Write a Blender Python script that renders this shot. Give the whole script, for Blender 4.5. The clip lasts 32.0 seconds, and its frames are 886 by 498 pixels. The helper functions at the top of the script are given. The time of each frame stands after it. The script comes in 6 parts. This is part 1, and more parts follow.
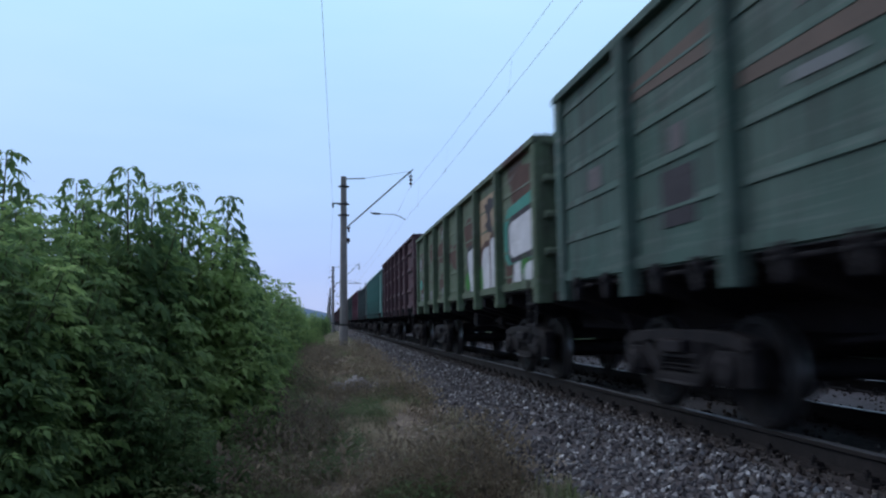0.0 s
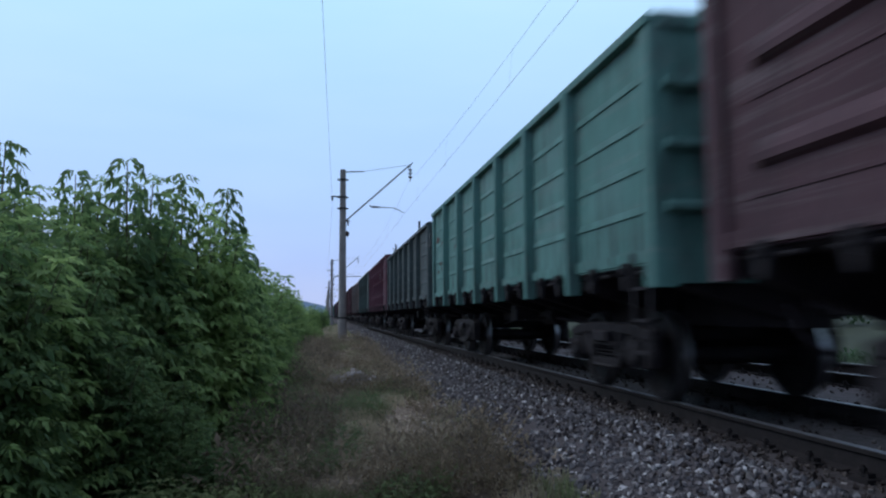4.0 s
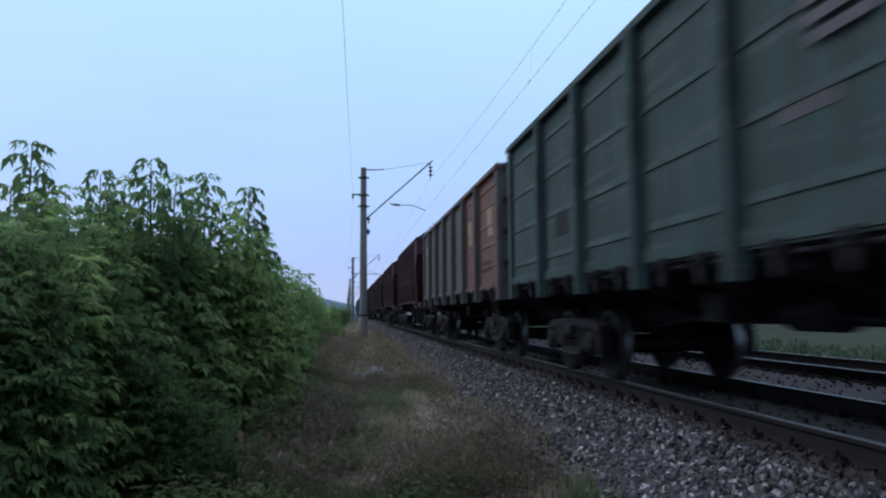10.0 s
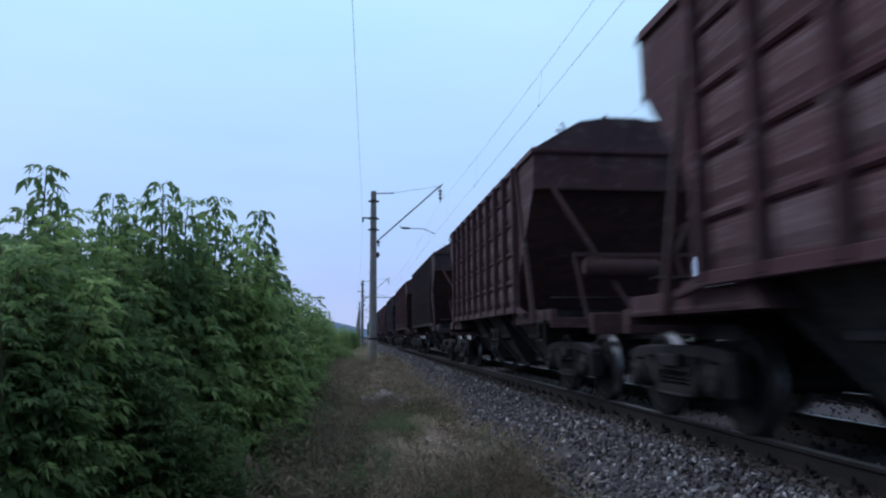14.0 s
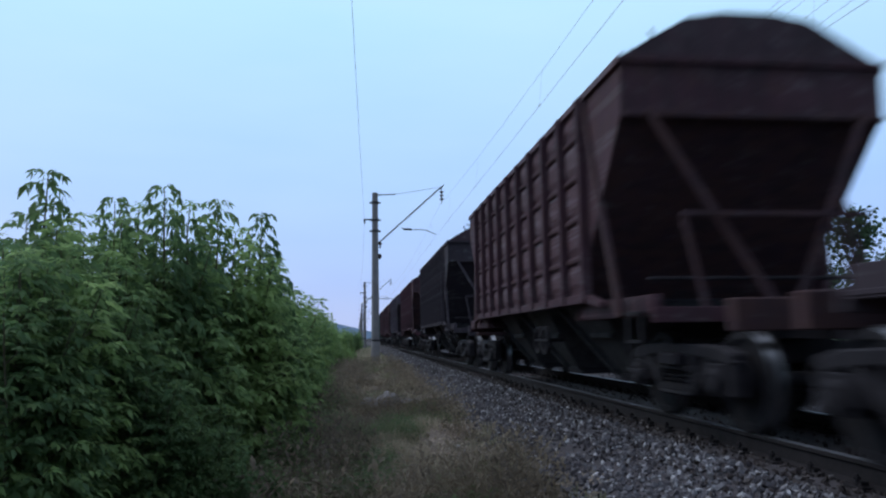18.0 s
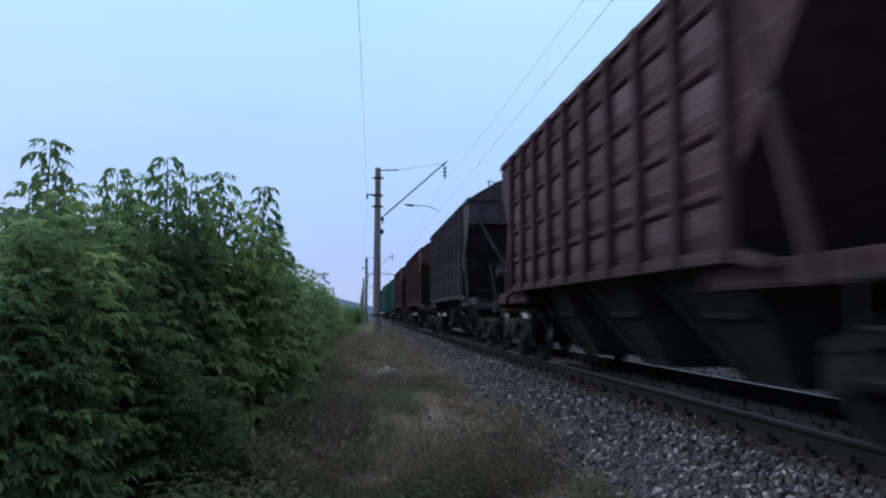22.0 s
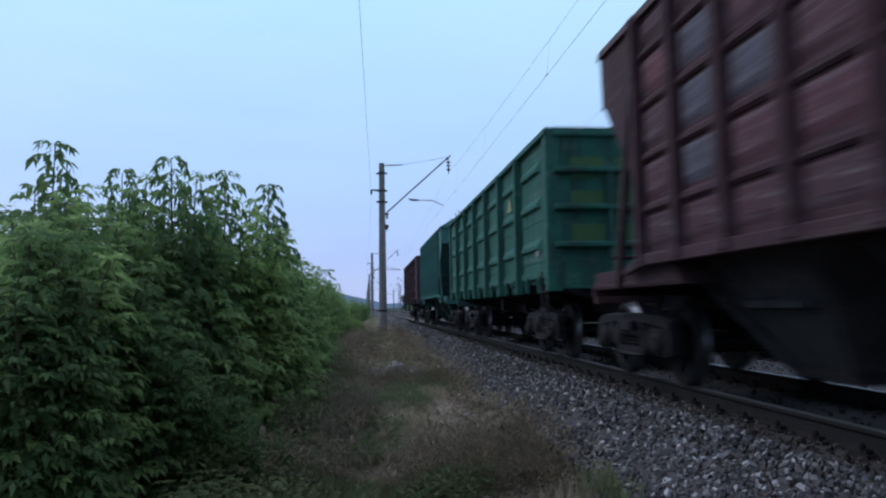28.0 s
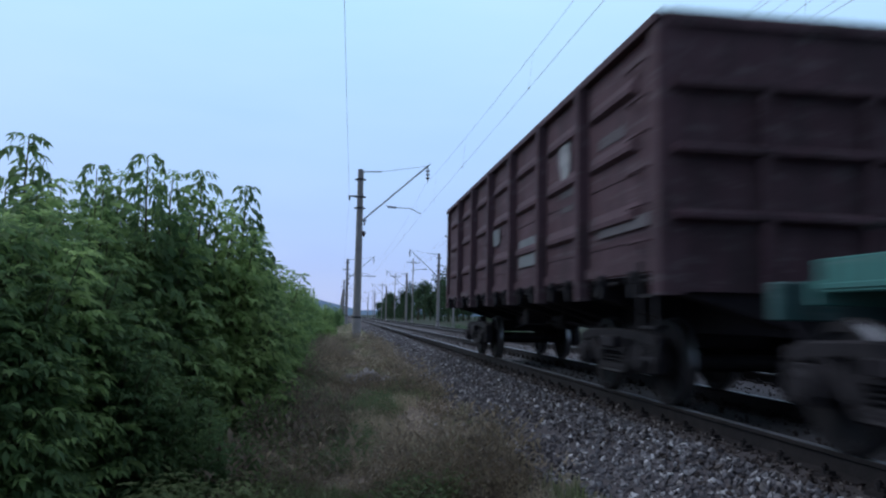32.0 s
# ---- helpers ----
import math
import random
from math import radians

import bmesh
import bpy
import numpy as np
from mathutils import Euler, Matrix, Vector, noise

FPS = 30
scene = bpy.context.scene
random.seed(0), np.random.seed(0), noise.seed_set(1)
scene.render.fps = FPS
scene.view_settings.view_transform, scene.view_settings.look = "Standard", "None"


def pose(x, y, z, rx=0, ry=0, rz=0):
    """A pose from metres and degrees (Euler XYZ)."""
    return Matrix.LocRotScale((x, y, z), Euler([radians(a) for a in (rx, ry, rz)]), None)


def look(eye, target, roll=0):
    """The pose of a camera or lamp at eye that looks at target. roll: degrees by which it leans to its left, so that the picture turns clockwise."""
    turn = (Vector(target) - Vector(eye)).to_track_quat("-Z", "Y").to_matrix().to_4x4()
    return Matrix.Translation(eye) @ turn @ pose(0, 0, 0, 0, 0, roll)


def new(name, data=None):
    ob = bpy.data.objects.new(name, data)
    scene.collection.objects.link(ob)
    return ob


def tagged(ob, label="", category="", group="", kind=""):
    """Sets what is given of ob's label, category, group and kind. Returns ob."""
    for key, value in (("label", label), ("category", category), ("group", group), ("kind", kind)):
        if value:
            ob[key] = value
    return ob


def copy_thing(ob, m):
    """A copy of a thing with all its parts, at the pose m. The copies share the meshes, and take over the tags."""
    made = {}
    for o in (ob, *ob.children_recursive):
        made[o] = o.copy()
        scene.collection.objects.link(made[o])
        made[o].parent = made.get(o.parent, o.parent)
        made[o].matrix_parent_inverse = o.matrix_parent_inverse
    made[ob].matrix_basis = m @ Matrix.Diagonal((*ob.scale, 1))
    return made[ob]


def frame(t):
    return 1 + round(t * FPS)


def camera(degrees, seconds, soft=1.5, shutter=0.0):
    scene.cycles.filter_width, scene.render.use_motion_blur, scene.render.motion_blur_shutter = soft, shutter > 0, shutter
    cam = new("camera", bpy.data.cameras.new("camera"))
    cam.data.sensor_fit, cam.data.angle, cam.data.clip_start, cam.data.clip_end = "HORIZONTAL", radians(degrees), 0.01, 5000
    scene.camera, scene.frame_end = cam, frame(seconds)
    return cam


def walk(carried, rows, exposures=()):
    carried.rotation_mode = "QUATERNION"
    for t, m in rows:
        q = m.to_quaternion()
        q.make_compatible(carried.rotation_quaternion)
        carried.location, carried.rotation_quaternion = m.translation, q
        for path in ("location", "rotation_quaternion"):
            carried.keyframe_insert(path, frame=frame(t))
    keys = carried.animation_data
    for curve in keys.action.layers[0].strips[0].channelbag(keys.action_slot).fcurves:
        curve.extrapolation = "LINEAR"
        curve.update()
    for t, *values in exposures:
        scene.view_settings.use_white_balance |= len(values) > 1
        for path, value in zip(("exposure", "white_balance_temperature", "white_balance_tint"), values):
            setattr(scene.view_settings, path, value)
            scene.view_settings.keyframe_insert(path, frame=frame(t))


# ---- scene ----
# ---------------------------------------------------------------- camera
CAM = camera(62.4, 32.0, soft=2.2, shutter=0.9)
EYE = (0.0, 0.0, 0.93)      # height over the rail heads, which are z = 0
# seconds, yaw, pitch, roll of a camera held in the hand on one spot
PATH = [
    (0.0, -9.08, 5.61, 0.76), (0.5, -9.06, 5.57, 0.90), (1.0, -9.05, 5.46, 0.94), (1.5, -9.11, 5.35, 0.69),
    (2.0, -9.09, 5.29, 0.60), (2.5, -9.11, 5.31, 0.49), (3.0, -9.17, 5.28, 0.55), (3.5, -9.16, 5.26, 0.53),
    (5.5, -9.39, 4.61, -0.06), (6.0, -9.46, 4.65, 0.12), (6.5, -9.56, 5.06, 0.41), (7.0, -9.74, 5.76, 0.69),
    (7.5, -9.82, 6.39, 1.24), (8.0, -9.43, 7.04, 1.17), (8.5, -8.91, 6.92, 1.37), (9.0, -8.42, 6.20, 0.68),
    (9.5, -8.02, 5.48, 0.51), (10.0, -7.57, 4.94, 0.46), (10.5, -7.09, 4.67, -0.22), (11.0, -6.43, 4.49, -0.06),
    (11.5, -6.09, 4.62, 0.06), (12.0, -5.85, 4.97, -0.02), (12.5, -5.78, 5.44, 0.22), (13.0, -5.98, 6.00, 0.37),
    (13.5, -6.38, 6.39, 0.38), (14.0, -6.82, 6.77, 0.34), (14.5, -7.08, 7.03, 0.37), (16.5, -6.89, 7.17, 0.89),
    (17.0, -6.75, 7.22, 0.90), (17.5, -6.57, 7.17, 0.87), (18.0, -6.62, 6.84, 0.83), (18.5, -6.59, 6.47, 0.63),
    (19.0, -6.64, 6.08, 0.36), (19.5, -6.71, 5.80, 0.34), (20.0, -6.67, 5.53, 0.37), (20.5, -6.59, 5.28, 0.25),
    (21.0, -6.50, 5.13, 0.04), (21.5, -6.51, 5.06, -0.09), (22.0, -6.55, 5.00, -0.13), (22.5, -6.63, 4.90, 0.05),
    (23.0, -6.76, 4.75, -0.18), (23.5, -6.74, 4.68, 0.14), (24.0, -6.67, 4.75, 0.15), (24.5, -6.60, 4.88, -0.01),
    (25.0, -6.60, 4.97, -0.15), (25.5, -6.58, 4.81, -0.41), (27.5, -6.16, 4.22, 0.12), (28.0, -6.06, 4.55, 0.89),
    (28.5, -6.35, 4.89, 1.12), (29.0, -6.87, 5.10, 0.58), (29.5, -7.43, 5.21, -0.05), (30.0, -7.84, 5.37, -0.44),
    (30.5, -8.07, 5.53, -0.59), (31.0, -8.21, 5.54, -0.86), (31.5, -8.23, 5.46, -0.86), (32.0, -8.08, 5.25, -1.04)
]
walk(CAM, [(t, pose(*EYE, 90 + p, r, y)) for t, y, p, r in PATH])

# ---------------------------------------------------------------- sky and light
world = bpy.data.worlds.new("overcast_dusk")
scene.world = world
world.use_nodes = True
wn, wl = world.node_tree.nodes, world.node_tree.links
wn.clear()
w_out = wn.new("ShaderNodeOutputWorld")
w_bg = wn.new("ShaderNodeBackground")
w_sky = wn.new("ShaderNodeTexSky")
w_sky.sky_type = 'NISHITA'
w_sky.sun_disc = False
w_sky.sun_elevation = radians(4)
w_sky.sun_rotation = radians(-60)
w_tc = wn.new("ShaderNodeTexCoord")
w_sep = wn.new("ShaderNodeSeparateXYZ")
w_ramp = wn.new("ShaderNodeValToRGB")
w_noise = wn.new("ShaderNodeTexNoise")
w_map = wn.new("ShaderNodeMapping")
w_map.inputs["Scale"].default_value = (1.1, 1.1, 4.2)
w_noise.inputs["Scale"].default_value = 2.2
w_noise.inputs["Detail"].default_value = 5
w_cl = wn.new("ShaderNodeMix"); w_cl.data_type = 'RGBA'; w_cl.blend_type = 'SOFT_LIGHT'
w_cl.inputs[0].default_value = 0.26
w_mix = wn.new("ShaderNodeMix"); w_mix.data_type = 'RGBA'
w_mix.inputs[0].default_value = 0.03      # cloud deck with a little clear sky through it
el = w_ramp.color_ramp.elements
el[0].position, el[0].color = 0.0, (0.435, 0.565, 0.95, 1)
el[1].position, el[1].color = 1.0, (1.10, 1.27, 1.68, 1)
for pos, col in ((0.06, (0.395, 0.555, 0.98, 1)), (0.2, (0.415, 0.64, 1.06, 1)), (0.42, (0.525, 0.83, 1.13, 1)), (0.62, (0.70, 0.88, 1.18, 1))):
    e = el.new(pos); e.color = col
wl.new(w_tc.outputs["Generated"], w_sep.inputs[0])
wl.new(w_sep.outputs[2], w_ramp.inputs[0])
wl.new(w_tc.outputs["Generated"], w_map.inputs[0])
wl.new(w_map.outputs[0], w_noise.inputs["Vector"])
wl.new(w_ramp.outputs[0], w_cl.inputs[6])
wl.new(w_noise.outputs["Fac"], w_cl.inputs[7])
wl.new(w_cl.outputs[2], w_mix.inputs[6])
wl.new(w_sky.outputs[0], w_mix.inputs[7])
# the dusk glow lies ahead along the line; the sky behind is deeper
w_dusk = wn.new("ShaderNodeMapRange")
w_dusk.interpolation_type = 'SMOOTHSTEP'
w_dusk.inputs["From Min"].default_value, w_dusk.inputs["From Max"].default_value = -1.0, 0.35
w_dusk.inputs["To Min"].default_value, w_dusk.inputs["To Max"].default_value = 0.6, 1.0
wl.new(w_sep.outputs[1], w_dusk.inputs["Value"])
w_fade = wn.new("ShaderNodeMix"); w_fade.data_type = 'RGBA'; w_fade.blend_type = 'MULTIPLY'
w_fade.inputs[0].default_value = 1.0
wl.new(w_mix.outputs[2], w_fade.inputs[6])
wl.new(w_dusk.outputs[0], w_fade.inputs[7])
wl.new(w_fade.outputs[2], w_bg.inputs[0])
w_bg.inputs[1].default_value = 1.0
wl.new(w_bg.outputs[0], w_out.inputs[0])

sun = new("sun", bpy.data.lights.new("sun", 'SUN'))
sun.data.energy, sun.data.angle, sun.data.color = 1.0, radians(32), (0.92, 0.97, 1.0)
sun.matrix_world = look((-62, 60, 70), (0, 20, 0))


# ---------------------------------------------------------------- materials
def nodes_of(name):
    m = bpy.data.materials.new(name)
    m.use_nodes = True
    nt = m.node_tree
    return m, nt.nodes, nt.links, nt.nodes["Principled BSDF"]


def noise_node(n, l, scale, detail=4, coord="Object", stretch=None, rough=0.6, shift=0.0):
    tc = n.new("ShaderNodeTexCoord")
    mp = n.new("ShaderNodeMapping")
    mp.inputs["Scale"].default_value = stretch or (1, 1, 1)
    mp.inputs["Location"].default_value = (shift, shift * 1.7, shift * 0.6)
    t = n.new("ShaderNodeTexNoise")
    t.inputs["Scale"].default_value, t.inputs["Detail"].default_value, t.inputs["Roughness"].default_value = scale, detail, rough
    l.new(tc.outputs[coord], mp.inputs[0])
    l.new(mp.outputs[0], t.inputs["Vector"])
    return t


def ramp_node(n, l, src, stops):
    r = n.new("ShaderNodeValToRGB")
    e = r.color_ramp.elements
    e[0].position, e[0].color = stops[0][0], (*stops[0][1], 1)
    e[1].position, e[1].color = stops[-1][0], (*stops[-1][1], 1)
    for p, c in stops[1:-1]:
        k = e.new(p); k.color = (*c, 1)
    l.new(src, r.inputs[0])
    return r


def mix_node(n, l, fac, a, b, blend='MIX'):
    m = n.new("ShaderNodeMix")
    m.data_type, m.blend_type = 'RGBA', blend
    for s, v in ((0, fac), (6, a), (7, b)):
        if isinstance(v, (int, float)):
            m.inputs[s].default_value = v
        elif isinstance(v, tuple):
            m.inputs[s].default_value = (*v, 1)
        else:
            l.new(v, m.inputs[s])
    return m


def bump(n, l, p, src, strength, dist=0.01):
    b = n.new("ShaderNodeBump")
    b.inputs["Strength"].default_value, b.inputs["Distance"].default_value = strength, dist
    l.new(src, b.inputs["Height"])
    l.new(b.outputs[0], p.inputs["Normal"])


def rough_mat(name, c1, c2, scale=6, rough=0.85, bumps=0.3, metal=0.0, coord="Object", stretch=None, c3=None):
    """Two-scale mottled surface."""
    m, n, l, p = nodes_of(name)
    a = noise_node(n, l, scale, 5, coord, stretch)
    b = noise_node(n, l, scale * 9, 3, coord, stretch)
    mixf = mix_node(n, l, 0.4, a.outputs["Fac"], b.outputs["Fac"])
    stops = [(0.33, c1), (0.66, c2)] if c3 is None else [(0.3, c1), (0.52, c2), (0.7, c3)]
    r = ramp_node(n, l, mixf.outputs[2], stops)
    l.new(r.outputs[0], p.inputs["Base Color"])
    p.inputs["Roughness"].default_value, p.inputs["Metallic"].default_value = rough, metal
    p.inputs["Specular IOR Level"].default_value = 0.5 if metal or rough < 0.4 else 0.15
    if bumps:
        bump(n, l, p, mixf.outputs[2], bumps)
    return m


def dusk_tint(c):
    """Paint colour with the violet tint of dusk shade mixed into it."""
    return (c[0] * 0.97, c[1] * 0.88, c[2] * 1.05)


def wagon_paint(name, base, fade, rust=(0.075, 0.045, 0.036), rust_amount=0.45, patch=None, patch_amount=0.0, shift=0.0, dirt=(0.035, 0.03, 0.028)):
    """Weathered wagon paint: faded areas, repaint patches, pale scuffs along the side, rust, dirt runs."""
    base, fade, rust, dirt = dusk_tint(base), dusk_tint(fade), dusk_tint(rust), dusk_tint(dirt)
    m, n, l, p = nodes_of(name)
    big = noise_node(n, l, 0.8, 8, shift=shift, rough=0.72)
    fine = noise_node(n, l, 7, 6, shift=shift)
    blot = noise_node(n, l, 1.9, 8, shift=shift + 4.3, rough=0.75)
    streak = noise_node(n, l, 3.0, 5, stretch=(1, 3.0, 0.22), shift=shift)
    scuff = noise_node(n, l, 2.6, 6, stretch=(1, 0.16, 3.2), shift=shift + 1.9, rough=0.7)
    col = ramp_node(n, l, big.outputs["Fac"], [(0.40, base), (0.60, fade)]).outputs[0]
    if patch is not None:
        cell = n.new("ShaderNodeTexVoronoi")
        tc = n.new("ShaderNodeTexCoord"); mp = n.new("ShaderNodeMapping")
        mp.inputs["Scale"].default_value = (0.3, 0.62, 0.95); mp.inputs["Location"].default_value = (0, shift * 3.1, shift)
        l.new(tc.outputs["Object"], mp.inputs[0]); l.new(mp.outputs[0], cell.inputs["Vector"])
        cell.distance = 'CHEBYCHEV'
        cell.inputs["Scale"].default_value = 1.0
        sp = n.new("ShaderNodeSeparateColor"); l.new(cell.outputs["Color"], sp.inputs[0])
        cut = ramp_node(n, l, sp.outputs[0], [(patch_amount, (1, 1, 1)), (min(0.99, patch_amount + 0.03), (0, 0, 0))])
        col = mix_node(n, l, cut.outputs[0], col, patch).outputs[2]
    pale = tuple(min(0.6, 0.6 * f + 0.10) for f in fade)
    cut = ramp_node(n, l, scuff.outputs["Fac"], [(0.53, (0, 0, 0)), (0.70, (0.6, 0.6, 0.6))])
    col = mix_node(n, l, cut.outputs[0], col, pale).outputs[2]
    rf = mix_node(n, l, 0.35, blot.outputs["Fac"], fine.outputs["Fac"])
    cut = ramp_node(n, l, rf.outputs[2], [(0.98 - rust_amount - 0.05, (0, 0, 0)), (0.98 - rust_amount + 0.06, (0.9, 0.9, 0.9))])
    col = mix_node(n, l, cut.outputs[0], col, rust).outputs[2]
    dust = ramp_node(n, l, streak.outputs["Fac"], [(0.45, (0, 0, 0)), (0.70, (0.75, 0.75, 0.75))])
    col = mix_node(n, l, dust.outputs[0], col, dirt).outputs[2]
    l.new(col, p.inputs["Base Color"])
    p.inputs["Roughness"].default_value = 0.7
    p.inputs["Specular IOR Level"].default_value = 0.08
    bump(n, l, p, fine.outputs["Fac"], 0.18, 0.006)
    return m


M = {}
# the violet tint of dusk shade is already mixed into these dark steels
M["steel_dark"] = rough_mat("grimy_steel", (0.011, 0.009, 0.012), (0.032, 0.026, 0.031), 5, 0.7, 0.25)
M["bogie"] = rough_mat("dusty_cast_steel", (0.008, 0.007, 0.009), (0.032, 0.027, 0.031), 3, 0.75, 0.3)
M["wheel"] = rough_mat("wheel_steel", (0.010, 0.009, 0.011), (0.026, 0.023, 0.026), 6, 0.7, 0.1)
M["tread"] = rough_mat("bright_tread", (0.10, 0.10, 0.105), (0.22, 0.22, 0.23), 10, 0.34, 0.0, 0.95)
M["white"] = rough_mat("chalky_white_paint", (0.15, 0.15, 0.16), (0.34, 0.34, 0.35), 7, 0.8, 0.0)
M["dim_white"] = rough_mat("worn_white_paint", (0.07, 0.062, 0.068), (0.15, 0.135, 0.145), 7, 0.8, 0.0)
M["orange"] = rough_mat("orange_placard", (0.34, 0.085, 0.035), (0.46, 0.14, 0.06), 9, 0.7, 0.0)
M["rail"] = rough_mat("rusty_rail", (0.012, 0.010, 0.011), (0.028, 0.023, 0.024), 6, 0.8, 0.2)
M["rail_top"] = rough_mat("polished_rail_head", (0.14, 0.14, 0.15), (0.28, 0.28, 0.3), 3, 0.5, 0.0, 0.9)
M["sleeper"] = rough_mat("weathered_sleeper", (0.03, 0.026, 0.024), (0.075, 0.066, 0.06), 8, 0.9, 0.4)
M["ballast"] = rough_mat("ballast_bed", (0.026, 0.022, 0.023), (0.092, 0.08, 0.085), 14, 0.95, 0.6)
M["concrete"] = rough_mat("pole_concrete", (0.15, 0.14, 0.145), (0.25, 0.235, 0.23), 3, 0.9, 0.2)
M["iron"] = rough_mat("painted_iron", (0.02, 0.02, 0.022), (0.05, 0.048, 0.05), 6, 0.6, 0.1)
M["wire"] = rough_mat("copper_wire", (0.06, 0.06, 0.065), (0.11, 0.105, 0.105), 6, 0.5, 0.0)
M["porcelain"] = rough_mat("brown_porcelain", (0.03, 0.015, 0.012), (0.06, 0.03, 0.025), 6, 0.25, 0.0)
M["bark"] = rough_mat("sapling_bark", (0.05, 0.045, 0.03), (0.1, 0.09, 0.06), 20, 0.9, 0.3)
M["rock"] = rough_mat("pale_rock", (0.13, 0.12, 0.125), (0.28, 0.265, 0.27), 5, 0.9, 0.5)


# ---------------------------------------------------------------- mesh tools
class Geo:
    """Collects the faces of one part."""

    def __init__(self):
        self.v, self.f, self.m = [], [], []

    def add(self, verts, faces, mi=0):
        k = len(self.v)
        self.v += [tuple(p) for p in verts]
        self.f += [tuple(i + k for i in fc) for fc in faces]
        self.m += [mi] * len(faces)
        return self

    def box(self, x0, x1, y0, y1, z0, z1, mi=0):
        return self.add([(x, y, z) for x in (x0, x1) for y in (y0, y1) for z in (z0, z1)],
                        [(0, 1, 3, 2), (4, 6, 7, 5), (0, 4, 5, 1), (2, 3, 7, 6), (0, 2, 6, 4), (1, 5, 7, 3)], mi)

    def beam(self, a, b, w, h, up=(0, 0, 1), mi=0):
        a, b = Vector(a), Vector(b)
        d = (b - a).normalized()
        s = d.cross(Vector(up))
        s = s.normalized() if s.length > 1e-4 else Vector((1, 0, 0))
        u = s.cross(d)
        vs = [p + s * i * w / 2 + u * j * h / 2 for p in (a, b) for i, j in ((-1, -1), (1, -1), (1, 1), (-1, 1))]
        return self.add(vs, [(3, 2, 1, 0), (4, 5, 6, 7), (0, 1, 5, 4), (1, 2, 6, 5), (2, 3, 7, 6), (3, 0, 4, 7)], mi)

    def tube(self, a, b, r, n=10, r2=None, mi=0):
        a, b = Vector(a), Vector(b)
        d = (b - a).normalized()
        s = d.cross(Vector((0, 0, 1)))
        s = s.normalized() if s.length > 1e-3 else Vector((1, 0, 0))
        u = s.cross(d)
        r2 = r if r2 is None else r2
        ring = [(math.cos(2 * math.pi * i / n), math.sin(2 * math.pi * i / n)) for i in range(n)]
        vs = [a + (s * c + u * q) * r for c, q in ring] + [b + (s * c + u * q) * r2 for c, q in ring]
        fs = [(i, (i + 1) % n, n + (i + 1) % n, n + i) for i in range(n)] + [tuple(range(n))[::-1], tuple(range(n, 2 * n))]
        return self.add(vs, fs, mi)

    def pipe(self, pts, r, n=8, mi=0):
        for a, b in zip(pts, pts[1:]):
            self.tube(a, b, r, n, mi=mi)
        return self

    def sweep(self, pts, r, n=8, mi=0):
        """One unbroken round bar along a curve."""
        pts = [Vector(p) for p in pts]
        vs, fs, k = [], [], len(pts)
        for i, p in enumerate(pts):
            d = (pts[min(i + 1, k - 1)] - pts[max(i - 1, 0)]).normalized()
            s = d.cross(Vector((0, 0, 1)))
            s = s.normalized() if s.length > 1e-3 else Vector((1, 0, 0))
            u = s.cross(d)
            vs += [p + (s * math.cos(2 * math.pi * j / n) + u * math.sin(2 * math.pi * j / n)) * r for j in range(n)]
        for i in range(k - 1):
            fs += [(i * n + j, i * n + (j + 1) % n, (i + 1) * n + (j + 1) % n, (i + 1) * n + j) for j in range(n)]
        return self.add(vs, fs + [tuple(range(n))[::-1], tuple(range((k - 1) * n, k * n))], mi)

    def prism(self, poly, axis, a, b, mi=0):
        """A flat outline pushed along axis from a to b. Outline in the two other axes, in order."""
        def place(p, q):
            return {"x": (q, p[0], p[1]), "y": (p[0], q, p[1]), "z": (p[0], p[1], q)}[axis]
        n = len(poly)
        vs = [place(p, a) for p in poly] + [place(p, b) for p in poly]
        fs = [(i, (i + 1) % n, n + (i + 1) % n, n + i) for i in range(n)] + [tuple(range(n))[::-1], tuple(range(n, 2 * n))]
        return self.add(vs, fs, mi)

    def lathe(self, prof, axis="x", n=24, at=(0, 0, 0), mi=0):
        """prof: (along, radius) pairs, turned round an axis."""
        k, vs, fs = len(prof), [], []
        for i in range(n):
            c, s = math.cos(2 * math.pi * i / n), math.sin(2 * math.pi * i / n)
            for q, r in prof:
                p = {"x": (q, r * c, r * s), "y": (r * s, q, r * c), "z": (r * c, r * s, q)}[axis]
                vs.append((p[0] + at[0], p[1] + at[1], p[2] + at[2]))
        for i in range(n):
            j = (i + 1) % n
            fs += [(i * k + a, i * k + a + 1, j * k + a + 1, j * k + a) for a in range(k - 1)]
        return self.add(vs, fs, mi)

    def mesh(self, name, mats, bevel=0.0, smooth=False):
        me = bpy.data.meshes.new(name)
        me.from_pydata(self.v, [], self.f)
        for mt in mats:
            me.materials.append(mt)
        me.polygons.foreach_set("material_index", self.m)
        bm = bmesh.new()
        bm.from_mesh(me)
        bmesh.ops.recalc_face_normals(bm, faces=bm.faces)
        if bevel:
            es = [e for e in bm.edges if len(e.link_faces) == 2 and e.calc_face_angle(0) > 0.6]
            bmesh.ops.bevel(bm, geom=es, offset=bevel, offset_type='OFFSET', segments=1, affect='EDGES', clamp_overlap=True)
        bm.to_mesh(me)
        bm.free()
        if smooth:
            me.polygons.foreach_set("use_smooth", [True] * len(me.polygons))
            me.set_sharp_from_angle(angle=radians(40))
        me.update()
        return me

